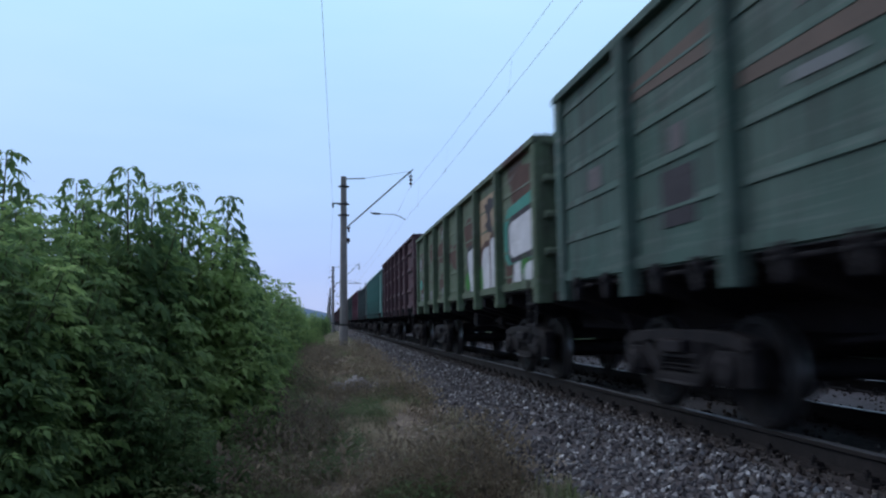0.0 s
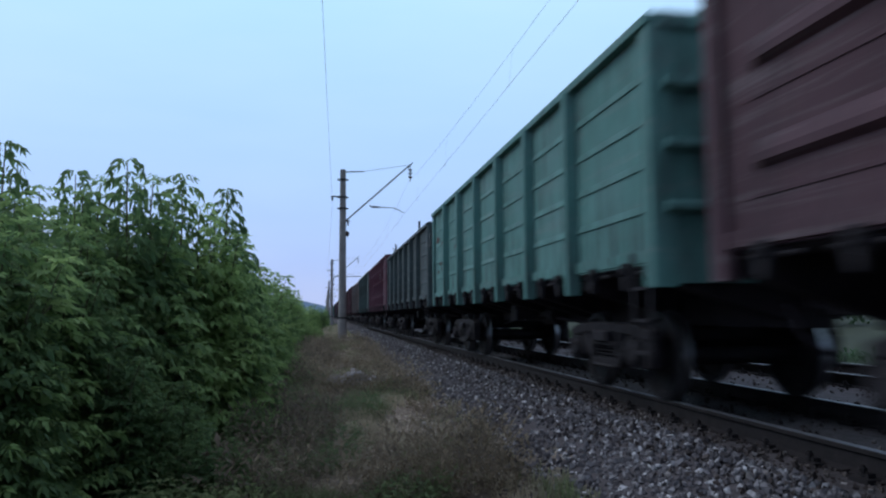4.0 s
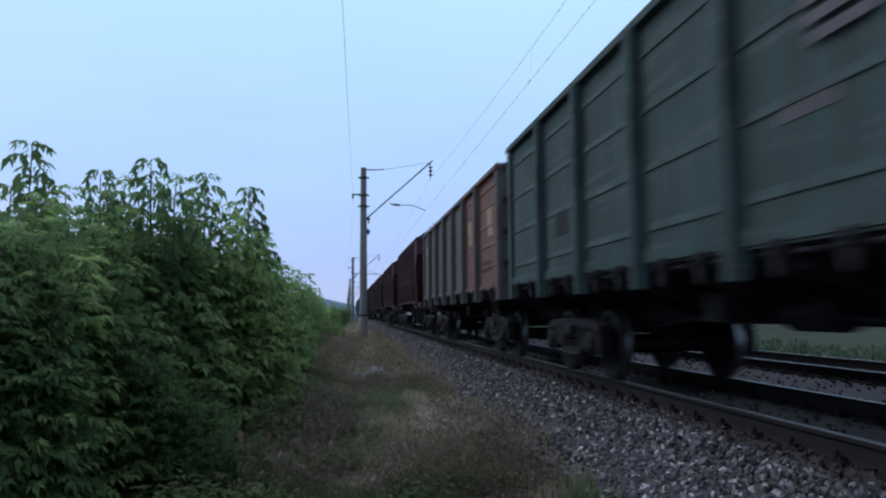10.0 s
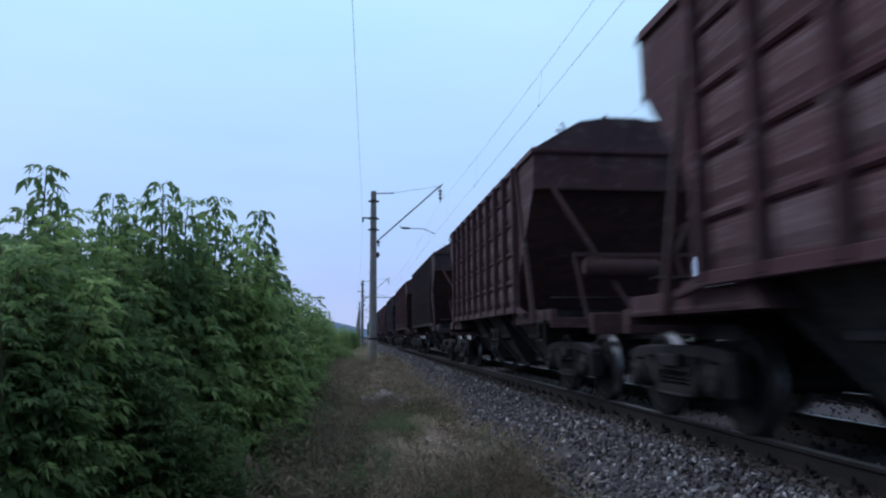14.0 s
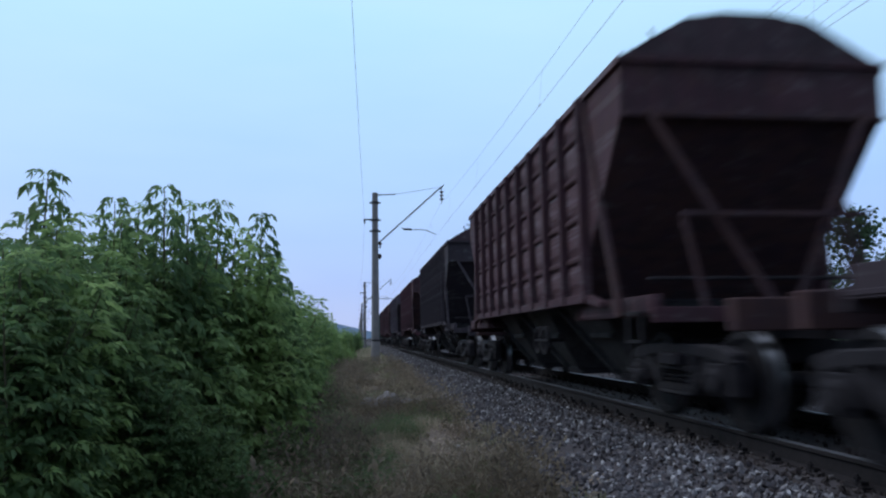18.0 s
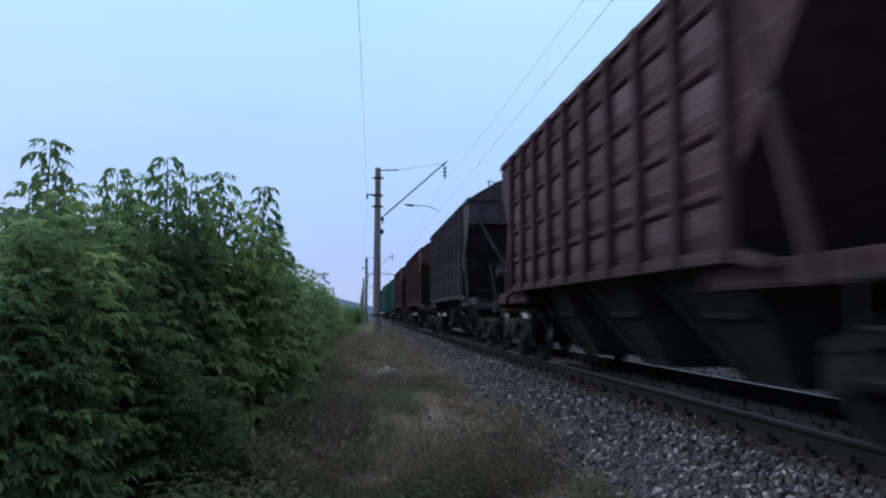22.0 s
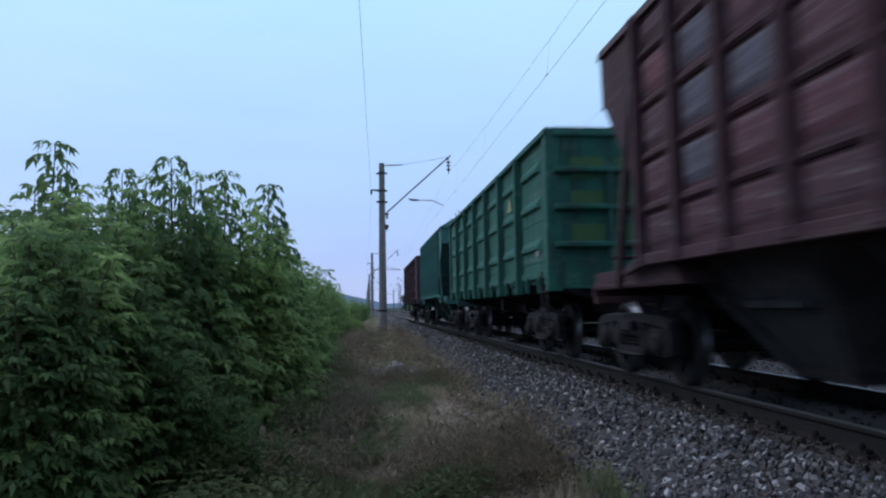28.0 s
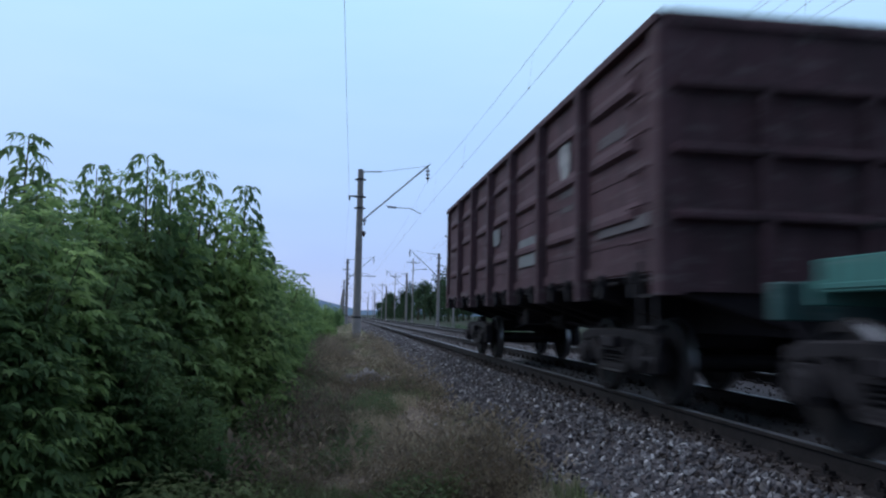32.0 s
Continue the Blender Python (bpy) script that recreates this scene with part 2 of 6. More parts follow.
    def part(self, name, mats, parent=None, label="", bevel=0.0, smooth=False, at=None):
        mats = mats if isinstance(mats, (list, tuple)) else [mats]
        ob = new(name, self.mesh(name, mats, bevel, smooth))
        ob.parent = parent
        if at is not None:
            ob.location = at
        if label:
            tagged(ob, label)
        return ob


def share(name, src, parent, at=None, label=""):
    """One more part on the same mesh."""
    ob = new(name, src.data)
    ob.parent = parent
    if at is not None:
        ob.location = at
    if label:
        tagged(ob, label)
    return ob


def grid_mesh(name, xs, ys, height, mats, pick=None):
    """A sheet over the plan."""
    nx, ny = len(xs), len(ys)
    vs = [(x, y, height(x, y)) for y in ys for x in xs]
    fs = [(j * nx + i, j * nx + i + 1, (j + 1) * nx + i + 1, (j + 1) * nx + i) for j in range(ny - 1) for i in range(nx - 1)]
    me = bpy.data.meshes.new(name)
    me.from_pydata(vs, [], fs)
    for mt in mats:
        me.materials.append(mt)
    if pick:
        me.polygons.foreach_set("material_index", [pick(vs[f[0]]) for f in fs])
    me.polygons.foreach_set("use_smooth", [True] * len(fs))
    me.update()
    return new(name, me)


# ---------------------------------------------------------------- ground
AXIS, AXIS2 = 4.46, 8.56        # the two tracks


def ground_z(x, y):
    """Verge, ballast shoulder, two beds, far ditch and bank."""
    n = 0.05 * noise.noise((x * 0.7, y * 0.45, 0.3)) + 0.02 * noise.noise((x * 2.3, y * 2.1, 4.0))
    pts = ((-60, -1.2), (-8, -0.85), (-2, -0.72), (0.6, -0.66), (1.75, -0.62), (2.95, -0.19), (10.1, -0.19), (11.4, -0.75),
           (14, -1.0), (18, -0.7), (30, 0.3), (80, 1.2), (3000, 1.2))
    z = pts[0][1]
    for (a, p), (b, q) in zip(pts, pts[1:]):
        if a <= x <= b:
            k = (x - a) / (b - a)
            z = p + (q - p) * k
            break
    if 2.2 < x < 10.9:
        n *= 0.3
    if x < 1.7:
        z += 0.22 * min(1, max(0, (y - 14) / 22))       # the verge rises a little towards the mast
    return z + n


def ground_mat():
    m, n, l, p = nodes_of("dry_grassy_soil")
    a = noise_node(n, l, 0.9, 6)
    b = noise_node(n, l, 11, 6)
    c = noise_node(n, l, 60, 3)
    r1 = ramp_node(n, l, a.outputs["Fac"], [(0.35, (0.1, 0.1, 0.07)), (0.5, (0.175, 0.147, 0.13)), (0.65, (0.27, 0.222, 0.198))])
    r2 = ramp_node(n, l, b.outputs["Fac"], [(0.35, (0.4, 0.4, 0.4)), (0.7, (1.3, 1.25, 1.1))])
    mm = mix_node(n, l, 1.0, r1.outputs[0], r2.outputs[0], 'MULTIPLY')
    l.new(mm.outputs[2], p.inputs["Base Color"])
    p.inputs["Roughness"].default_value = 0.95
    p.inputs["Specular IOR Level"].default_value = 0.1
    bb = mix_node(n, l, 0.5, b.outputs["Fac"], c.outputs["Fac"])
    bump(n, l, p, bb.outputs[2], 0.7, 0.03)
    return m


M["soil"] = ground_mat()
M["meadow"] = rough_mat("far_meadow", (0.024, 0.032, 0.022), (0.04, 0.046, 0.03), 0.3, 0.95, 0.0)


def steps(a, b, d):
    k = max(1, round((b - a) / d))
    return [a + (b - a) * i / k for i in range(k)]


gx = [-3000, -1000, -300, -100, -40, -20, -10, -6] + steps(-4, 12, 0.22) + [12, 13, 14, 16, 18, 22, 26, 30, 40, 60, 80, 200, 600, 1500, 3000]
gy = [-600, -300, -120, -50, -20, -8] + steps(-4, 40, 0.3) + steps(40, 90, 1.0) + [90, 100, 120, 150, 200, 280, 400, 700, 1200, 2500, 4500]
ground = grid_mesh("ground", gx, gy, ground_z, [M["soil"], M["ballast"], M["meadow"]],
                   lambda v: 1 if 2.0 + 0.3 * noise.noise((v[1] * 0.5, 1, 1)) < v[0] < 11.2 else (2 if v[0] >= 11.2 or v[1] > 95 or v[0] < -6 else 0))
tagged(ground, "trodden dry grass verge beside a ballast bed", "ground", kind="structure")


def stones(name, count, zone, size, mat, seed):
    """Broken stones strewn by a density zone, joined."""
    rng = np.random.default_rng(seed)
    base = np.array([(1, 0, 0), (-1, 0, 0), (0, 1, 0), (0, -1, 0), (0, 0, 1), (0, 0, -1), (.62, .6, .55), (-.6, .58, -.5)], float)
    tri = [(0, 6, 4), (6, 2, 4), (2, 1, 4), (1, 3, 4), (3, 0, 4), (0, 2, 6), (0, 5, 2), (2, 5, 7), (2, 7, 1), (7, 5, 1), (1, 5, 3), (3, 5, 0)]
    vs, fs = [], []
    for i in range(count):
        x, y = zone(rng)
        s = size * rng.uniform(0.45, 1.25) * rng.uniform(0.7, 1.1)
        q = base * rng.uniform(0.6, 1.15, (8, 1)) * np.array([1, rng.uniform(.6, 1), rng.uniform(.5, .9)]) * s
        e = Euler(rng.uniform(0, 6.28, 3)).to_matrix()
        q = q @ np.array(e).T + np.array((x, y, ground_z(x, y) + s * 0.25))
        k = len(vs)
        vs += q.tolist()
        fs += [(a + k, b + k, c + k) for a, b, c in tri]
    me = bpy.data.meshes.new(name)
    me.from_pydata(vs, [], fs)
    me.materials.append(mat)
    return new(name, me)


def stone_mat(name, stops):
    m, n, l, p = nodes_of(name)
    g = n.new("ShaderNodeNewGeometry")
    r = ramp_node(n, l, g.outputs["Random Per Island"], stops)
    f = noise_node(n, l, 40, 4)
    r2 = ramp_node(n, l, f.outputs["Fac"], [(0.3, (0.7, 0.7, 0.7)), (0.7, (1.1, 1.08, 1.05))])
    mm = mix_node(n, l, 1.0, r.outputs[0], r2.outputs[0], 'MULTIPLY')
    l.new(mm.outputs[2], p.inputs["Base Color"])
    p.inputs["Roughness"].default_value = 0.85
    p.inputs["Specular IOR Level"].default_value = 0.2
    bump(n, l, p, f.outputs["Fac"], 0.3, 0.01)
    return m


M["stone"] = stone_mat("crushed_granite", [(0.0, (0.05, 0.044, 0.05)), (0.40, (0.095, 0.087, 0.096)), (0.72, (0.15, 0.142, 0.155)), (0.9, (0.25, 0.24, 0.255)), (1.0, (0.50, 0.49, 0.51))])
M["oily_stone"] = stone_mat("oily_rusty_granite", [(0.0, (0.024, 0.018, 0.018)), (0.5, (0.048, 0.037, 0.036)), (0.85, (0.085, 0.07, 0.068)), (1.0, (0.22, 0.20, 0.20))])


def shoulder_zone(rng):
    while True:
        y = 2.0 + 34 * rng.random() ** 1.7 if rng.random() < .86 else 2.0 - 9 * rng.random()
        x = 3.22 - 1.95 * rng.random()
        # the foot of the shoulder wanders, and weeds have taken bays of it
        foot = 1.48 + .035 * max(0, y - 6) + .34 * noise.noise((y * .55, 3.0, 1.0)) + .16 * noise.noise((y * 1.9, 5.0, 1.0))
        keep = min(1.0, max(.04, (x - foot) / .35))
        if noise.noise((x * 1.5, y * .9, 9.0)) > .34 and x < 2.5:
            keep *= .3
        if rng.random() < keep:
            return x, y


def rail_foot_zone(rng):
    return 3.6 - 1.05 * rng.random() ** 1.6, -7 + 40 * rng.random() ** 1.2


def bed_zone(rng):
    return 3.75 + 6.7 * rng.random(), -7 + 55 * rng.random() ** 1.2


def far_zone(rng):
    return 3.3 - 1.6 * rng.random(), 30 + 45 * rng.random()


tagged(stones("ballast_gravel", 17000, shoulder_zone, 0.039, M["stone"], 1), "grey crushed granite ballast spilling down the shoulder", "gravel", kind="stuff")
tagged(stones("rail_foot_gravel", 7000, rail_foot_zone, 0.036, M["oily_stone"], 4), "dark oily ballast stones along the foot of the rail", "gravel", kind="stuff")
tagged(stones("bed_gravel", 9000, bed_zone, 0.04, M["oily_stone"], 2), "grey crushed granite ballast between the rails", "gravel", kind="stuff")
tagged(stones("distant_gravel", 3000, far_zone, 0.05, M["stone"], 3), "grey crushed granite ballast along the track", "gravel", kind="stuff")


# ---------------------------------------------------------------- track
def railway(name, axis, y0, y1, sy0, sy1, label):
    root = tagged(new(name), label, "railway track", kind="structure")
    prof = [(-.075, -.18), (.075, -.18), (.075, -.168), (.012, -.15), (.012, -.04), (.036, -.03), (.036, 0.0), (-.036, 0.0), (-.036, -.03), (-.012, -.04), (-.012, -.15), (-.075, -.168)]
    for s in (-1, 1):
        g = Geo().prism([(axis + s * .796 + a, b - 0.004) for a, b in prof], "y", y0, y1)
        g.box(axis + s * .796 - .033, axis + s * .796 + .033, y0, y1, -0.006, 0.001, mi=1)
        g.part("rail", [M["rail"], M["rail_top"]], root)
    first = fast = None
    y = sy0
    while y < sy1:
        if first is None:
            first = Geo().prism([(-1.35, -.36), (1.35, -.36), (1.35, -.22), (1.28, -.2), (-1.28, -.2), (-1.35, -.22)], "y", -.125, .125).part("sleeper", M["sleeper"], root, bevel=0.012, at=(axis, y, 0))
            g = Geo()
            g.box(-.17, .17, -.09, .09, -.2, -.165)
            for q in (-.1, .1):
                g.box(q - .03, q + .03, -.05, .05, -.18, -.135)
                g.tube((q * 1.25, 0, -.18), (q * 1.25, 0, -.085), .017, 6)
                g.tube((q * 1.25, 0, -.12), (q * 1.25, 0, -.1), .03, 6)
            fast = g.part("rail_fastening", M["rail"], root, at=(axis - .796, y, 0))
            share("rail_fastening", fast, root, (axis + .796, y, 0))
        else:
            share("sleeper", first, root, (axis, y, 0))
            share("rail_fastening", fast, root, (axis - .796, y, 0))
            if y < 30:
                share("rail_fastening", fast, root, (axis + .796, y, 0))
        y += 0.543
    return root


railway("railway_track_1", AXIS, -300, 900, -14.0, 62, "broad-gauge track with dark sleepers and polished rail heads")
railway("railway_track_2", AXIS2, -300, 900, -14.0, 45, "second broad-gauge track beyond the train")


# ---------------------------------------------------------------- wagons
WHEEL_R = 0.475
MESHES = {}


def cached(key, make):
    if key not in MESHES:
        MESHES[key] = make()
    return MESHES[key]


def put(name, me, parent, mat=None, at=None, label="", turn=None):
    """A part on a shared mesh; its paint belongs to the object."""
    ob = new(name, me)
    ob.parent = parent
    if at is not None:
        ob.location = at
    if turn:
        ob.rotation_euler = turn
    if mat is not None:
        ob.material_slots[0].link = 'OBJECT'
        ob.material_slots[0].material = mat
    if label:
        tagged(ob, label)
    return ob


def side_frame_mesh():
    g = Geo()
    # cast side frame of a freight bogie: arched top chord, two jaws, sagging lower chord, columns
    top = [(-1.22, .62), (-1.2, .74), (-.95, .80), (-.5, .82), (.5, .82), (.95, .80), (1.2, .74), (1.22, .62), (1.08, .60), (.95, .66), (.5, .70), (-.5, .70), (-.95, .66), (-1.08, .60)]
    g.prism(top, "x", -.09, .09)
    low = [(-.78, .66), (-.42, .30), (.42, .30), (.78, .66), (.66, .68), (.36, .40), (-.36, .40), (-.66, .68)]
    g.prism(low, "x", -.09, .09)
    for s in (-1, 1):
        g.prism([(s * .36, .38), (s * .46, .38), (s * .46, .72), (s * .36, .72)], "x", -.1, .1)
        g.prism([(s * 1.1, .34), (s * 1.22, .34), (s * 1.23, .68), (s * 1.1, .68)], "x", -.09, .09)
        g.prism([(s * .70, .40), (s * .79, .40), (s * .80, .70), (s * .68, .70)], "x", -.09, .09)
    g.box(-.13, .13, -.36, .36, .29, .33)
    return g.mesh("side_frame", [M["bogie"]], 0.018)


def wheelset_mesh():
    g = Geo()
    for s in (-1, 1):
        x = s * .79
        o = s
        # tread outside, flange inside
        prof = [(x - o * .10, .10), (x - o * .10, .14), (x - o * .03, .16), (x - o * .01, .36), (x - o * .075, .40), (x - o * .075, .49), (x - o * .06, .503), (x - o * .045, .485)]
        g.lathe(prof, "x", 28)
        g.lathe([(x - o * .045, .485), (x - o * .035, .477), (x + o * .062, .472)], "x", 28, mi=1)
        g.lathe([(x + o * .062, .472), (x + o * .066, .46), (x + o * .066, .40), (x + o * .03, .385), (x + o * .01, .17), (x + o * .08, .14), (x + o * .08, .08)], "x", 28)
        for k in range(2):       # casting marks that show the turning
            a = math.pi * k
            g.box(x + o * .035 - .012, x + o * .035 + .012, math.cos(a) * .28 - .05, math.cos(a) * .28 + .05, math.sin(a) * .28 - .04, math.sin(a) * .28 + .04)
    g.tube((-1.1, 0, 0), (1.1, 0, 0), .082, 14)
    return g.mesh("wheelset", [M["wheel"], M["tread"]], 0, True)


def axle_box_mesh():
    g = Geo()
    g.prism([(-.15, .34), (.15, .34), (.17, .5), (.13, .64), (-.13, .64), (-.17, .5)], "x", -.12, .12)
    g.lathe([(-.17, .0), (-.17, .10), (-.14, .13), (-.10, .13)], "x", 16, at=(0, 0, .475))
    for k in range(4):
        a = math.pi / 4 + k * math.pi / 2
        g.tube((-.185, .09 * math.cos(a), .475 + .09 * math.sin(a)), (-.14, .09 * math.cos(a), .475 + .09 * math.sin(a)), .016, 6)
    return g.mesh("axle_box", [M["bogie"]], 0.01)


def spring_mesh():
    g = Geo()
    pts = []
    for i in range(51):
        a = i / 50 * 5 * 2 * math.pi
        pts.append((.085 * math.cos(a), .085 * math.sin(a), .33 + .22 * i / 50))
    g.sweep(pts, .017, 6)
    return g.mesh("spring", [M["bogie"]])


def spring_seat_mesh():
    return Geo().box(-.12, .12, -.34, .34, .55, .6).mesh("spring_seat", [M["bogie"]], .008)


def bolster_mesh():
    g = Geo()
    g.prism([(-1.2, .60), (1.2, .60), (1.2, .72), (.5, .86), (-.5, .86), (-1.2, .72)], "y", -.22, .22)
    g.lathe([(.86, .0), (.86, .19), (.92, .19), (.92, 0)], "z", 18)
    for s in (-1, 1):
        g.beam((-1.0, s * .42, .38), (1.0, s * .42, .38), .06, .1)
        for k in (-1, 1):
            g.box(k * .79 - .05, k * .79 + .05, s * .43 - .04, s * .43 + .04, .3, .62)
    return g.mesh("bolster", [M["steel_dark"]], 0.012)


SPINNERS = []
BIAS = 0.08                    # bodies shifted off the track's middle to fit the camera's view


def bogie(parent, y):
    b = put("bogie", cached("bolster", bolster_mesh), parent, at=(-BIAS, y, 0), label="dusty cast-steel freight bogie")
    for s in (-1, 1):
        put("side_frame", cached("side_frame", side_frame_mesh), b, at=(s * 1.03, 0, 0))
        put("spring_seat", cached("spring_seat", spring_seat_mesh), b, at=(s * 1.03, 0, 0))
        for q in (-.22, 0, .22):
            put("spring", cached("spring", spring_mesh), b, at=(s * 1.03, q, 0))
        for k in (-1, 1):
            put("axle_box", cached("axle_box", axle_box_mesh), b, at=(s * 1.03, k * .925, 0 if s < 0 else .95), turn=None if s < 0 else (0, math.pi, 0))
    for k in (-1, 1):
        w = put("wheelset", cached("wheelset", wheelset_mesh), b, at=(0, k * .925, WHEEL_R), label="wheelset with bright worn treads")
        SPINNERS.append((w, k * .925))
    return b


def coupler_mesh():
    g = Geo()
    g.box(-.09, .09, -.95, -.1, .96, 1.14)
    g.prism([(-.16, -.1), (.12, -.1), (.2, .12), (.1, .22), (.02, .1), (-.08, .12), (-.18, .26), (-.22, .1)], "z", .9, 1.2)
    g.tube((.32, -.3, 1.0), (.34, -.05, .72), .03, 8)
    g.tube((.34, -.05, .72), (.2, .12, .55), .03, 8)
    return g.mesh("coupler", [M["steel_dark"]], 0.015)


def lettering(parent, rng, x, zones, mat):
    """Illegible stencilled lines as plain bars."""
    for y0, y1, z, h in zones:
        y = y0
        while y < y1:
            w = rng.uniform(.5, .8) * h
            Geo().box(x - .004, x, y, y + w, z, z + h * rng.uniform(.85, 1)).part("stencil_mark", mat, parent, "worn white stencilled mark")
            y += w + h * .22


BAY = 1.84                     # posts of the open wagons stand this far apart


def gondola(name, label, paint, H=3.6, kind="flat", seed=0, end_paint=None, marks=(), seams=(1.88, 2.30, 2.72, 3.14, 3.5), lock_paint=None, locks=True):
    """Four-axle open wagon, 14.6 m over couplers, lengthened to fit the camera's view."""
    rng = random.Random(seed)
    w = tagged(new(name), label, "railway wagon", "wagons of the train")
    L, HB = 6.82, 1.54
    key = (kind, H)

    def underframe():
        g = Geo()
        g.box(-.24, .24, -6.75, 6.75, .78, 1.12)
        return g.mesh("centre_sill", [M["steel_dark"]], 0.01)

    def floor_plate():
        return Geo().box(-1.45, 1.45, -6.75, 6.75, 1.36, 1.40).mesh("floor_plate", [M["steel_dark"]], 0.01)

    def crossbeam():
        return Geo().prism([(-1.42, 1.2), (-1.42, 1.38), (1.42, 1.38), (1.42, 1.2), (.3, .86), (-.3, .86)], "y", -.09, .09).mesh("crossbeam", [M["steel_dark"]], 0.01)

    put("centre_sill", cached("gon_under", underframe), w)
    put("floor_plate", cached("gon_floor", floor_plate), w)
    for y in (-6.66, -4.54, -2.4, -1.45, 0, 1.45, 2.4, 4.54, 6.66):
        put("crossbeam", cached("gon_cross", crossbeam), w, at=(0, y, 0))

    edges = [-L] + [BAY * (k - 2.5) for k in range(6)] + [L]
    bays = len(edges) - 1

    def side():
        g = Geo()
        g.box(-HB - .012, -HB + .012, -L, L, 1.46, H - .1)
        g.box(-HB - .05, -HB + .02, -L, L, 1.40, 1.52)
        return g.mesh("side_wall", [M["steel_dark"]], 0)

    def seam():
        return Geo().prism([(-HB - .004, -.012), (-HB - .027, -.010), (-HB - .027, .0), (-HB - .004, .11)], "y", -L, L).mesh("side_seam", [M["steel_dark"]])

    def pressed(deep, wide):
        y0, y1 = -wide / 2 + .2, wide / 2 - .2
        if not deep:
            return Geo().box(-HB - .022, -HB - .005, y0 - .1, y1 + .1, -.012, .012).mesh("pressed_rib", [M["steel_dark"]])
        a = [(-HB - .01, y0, -.11), (-HB - .01, y1, -.11), (-HB - .01, y1, .11), (-HB - .01, y0, .11),
             (-HB - .075, y0 + .09, -.07), (-HB - .075, y1 - .09, -.07), (-HB - .075, y1 - .09, -.01), (-HB - .075, y0 + .09, -.01)]
        return Geo().add(a, [(0, 1, 5, 4), (1, 2, 6, 5), (2, 3, 7, 6), (3, 0, 4, 7), (4, 5, 6, 7), (3, 2, 1, 0)]).mesh("pressed_rib", [M["steel_dark"]])

    for t in (None, (0, 0, math.pi)):
        if kind == "flat":
            for z in seams:
                if z < H - .25:
                    put("side_seam", cached("seam", seam), w, paint, at=(0, 0, z), turn=t)
        else:
            for b in range(bays):
                mid = (edges[b] + edges[b + 1]) / 2
                mid += .18 if b == 0 else -.18 if b == bays - 1 else 0
                for z, deep in ((.53, True), (1.14, True), (1.45, False), (1.86, True), (2.15, False)):
                    put("pressed_rib", cached(("rib", deep), lambda: pressed(deep, BAY)), w, paint, at=(0, mid, H - z), turn=t)

    sm = cached(("side",) + key, side)
    put("side_wall", sm, w, paint)
    put("side_wall", sm, w, paint, turn=(0, 0, math.pi))

    def post():
        g = Geo()
        p = [(-HB, -.085), (-HB - .03, -.085), (-HB - .145, -.068), (-HB - .145, .068), (-HB - .03, .085), (-HB, .085)]
        g.prism(p, "z", 1.14, H - .1)
        return g.mesh("side_post", [M["steel_dark"]], 0.006)

    pm = cached(("post", H), post)
    for y in edges[1:-1]:
        for s in (0, 1):
            put("side_post", pm, w, paint, at=(0, y, 0), turn=(0, 0, math.pi) if s else None)

    def corner():
        g = Geo()
        g.prism([(-HB - .02, -.02), (-HB - .075, 0), (-HB - .075, .2), (-HB, .2), (-HB, .04), (-HB + .16, .04), (-HB + .16, -.02)], "z", 1.16, H - .1)
        return g.mesh("corner_post", [M["steel_dark"]], 0.006)

    cm = cached(("corner", H), corner)
    put("corner_post", cm, w, paint, at=(0, -L, 0))
    put("corner_post", cm, w, paint, at=(0, L, 0), turn=(0, 0, math.pi))

    def corner2():
        g = Geo()
        g.prism([(-HB - .02, .02), (-HB - .075, 0), (-HB - .075, -.2), (-HB, -.2), (-HB, -.04), (-HB + .16, -.04), (-HB + .16, .02)], "z", 1.16, H - .1)
        return g.mesh("corner_post", [M["steel_dark"]], 0.006)

    cm = cached(("corner2", H), corner2)
    put("corner_post", cm, w, paint, at=(0, L, 0))
    put("corner_post", cm, w, paint, at=(0, -L, 0), turn=(0, 0, math.pi))

    def rail_top():
        g = Geo()
        g.prism([(-HB - .10, H - .12), (-HB + .05, H - .12), (-HB + .05, H - .02), (-HB + .02, H), (-HB - .07, H), (-HB - .10, H - .03)], "y", -L - .02, L + .02)
        return g.mesh("top_rail", [M["steel_dark"]], 0.008)

    tm = cached(("top", H), rail_top)
    put("top_rail", tm, w, paint)
    put("top_rail", tm, w, paint, turn=(0, 0, math.pi))

    def end():
        g = Geo()
        g.box(-HB + .04, HB - .04, -L, -L + .02, 1.2, H - .08)
        g.prism([(-L - .06, H - .13), (-L + .06, H - .13), (-L + .06, H), (-L - .04, H)], "x", -HB + .04, HB - .04)
        return g.mesh("end_wall", [M["steel_dark"]], 0)

    em = cached(("end", H), end)
    put("end_wall", em, w, end_paint or paint)
    put("end_wall", em, w, end_paint or paint, turn=(0, 0, math.pi))

    def rib():
        g = Geo()
        g.prism([(-L, -.07), (-L - .03, -.06), (-L - .10, -.03), (-L - .10, .03), (-L - .03, .06), (-L, .07)], "x", -HB + .05, HB - .05)
        return g.mesh("end_rib", [M["steel_dark"]], 0.006)

    rm = cached("end_rib", rib)
    for s in (0, 1):
        for i in range(3):
            put("end_rib", rm, w, end_paint or paint, at=(0, 0, 1.75 + (H - 2.0) / 3 * (i + .25)), turn=(0, 0, math.pi) if s else None)

    def stanchion():
        g = Geo()
        g.prism([(-.07, -L), (-.045, -L - .085), (.045, -L - .085), (.07, -L)], "z", 1.2, H - .75)
        return g.mesh("end_stanchion", [M["steel_dark"]], 0.006)

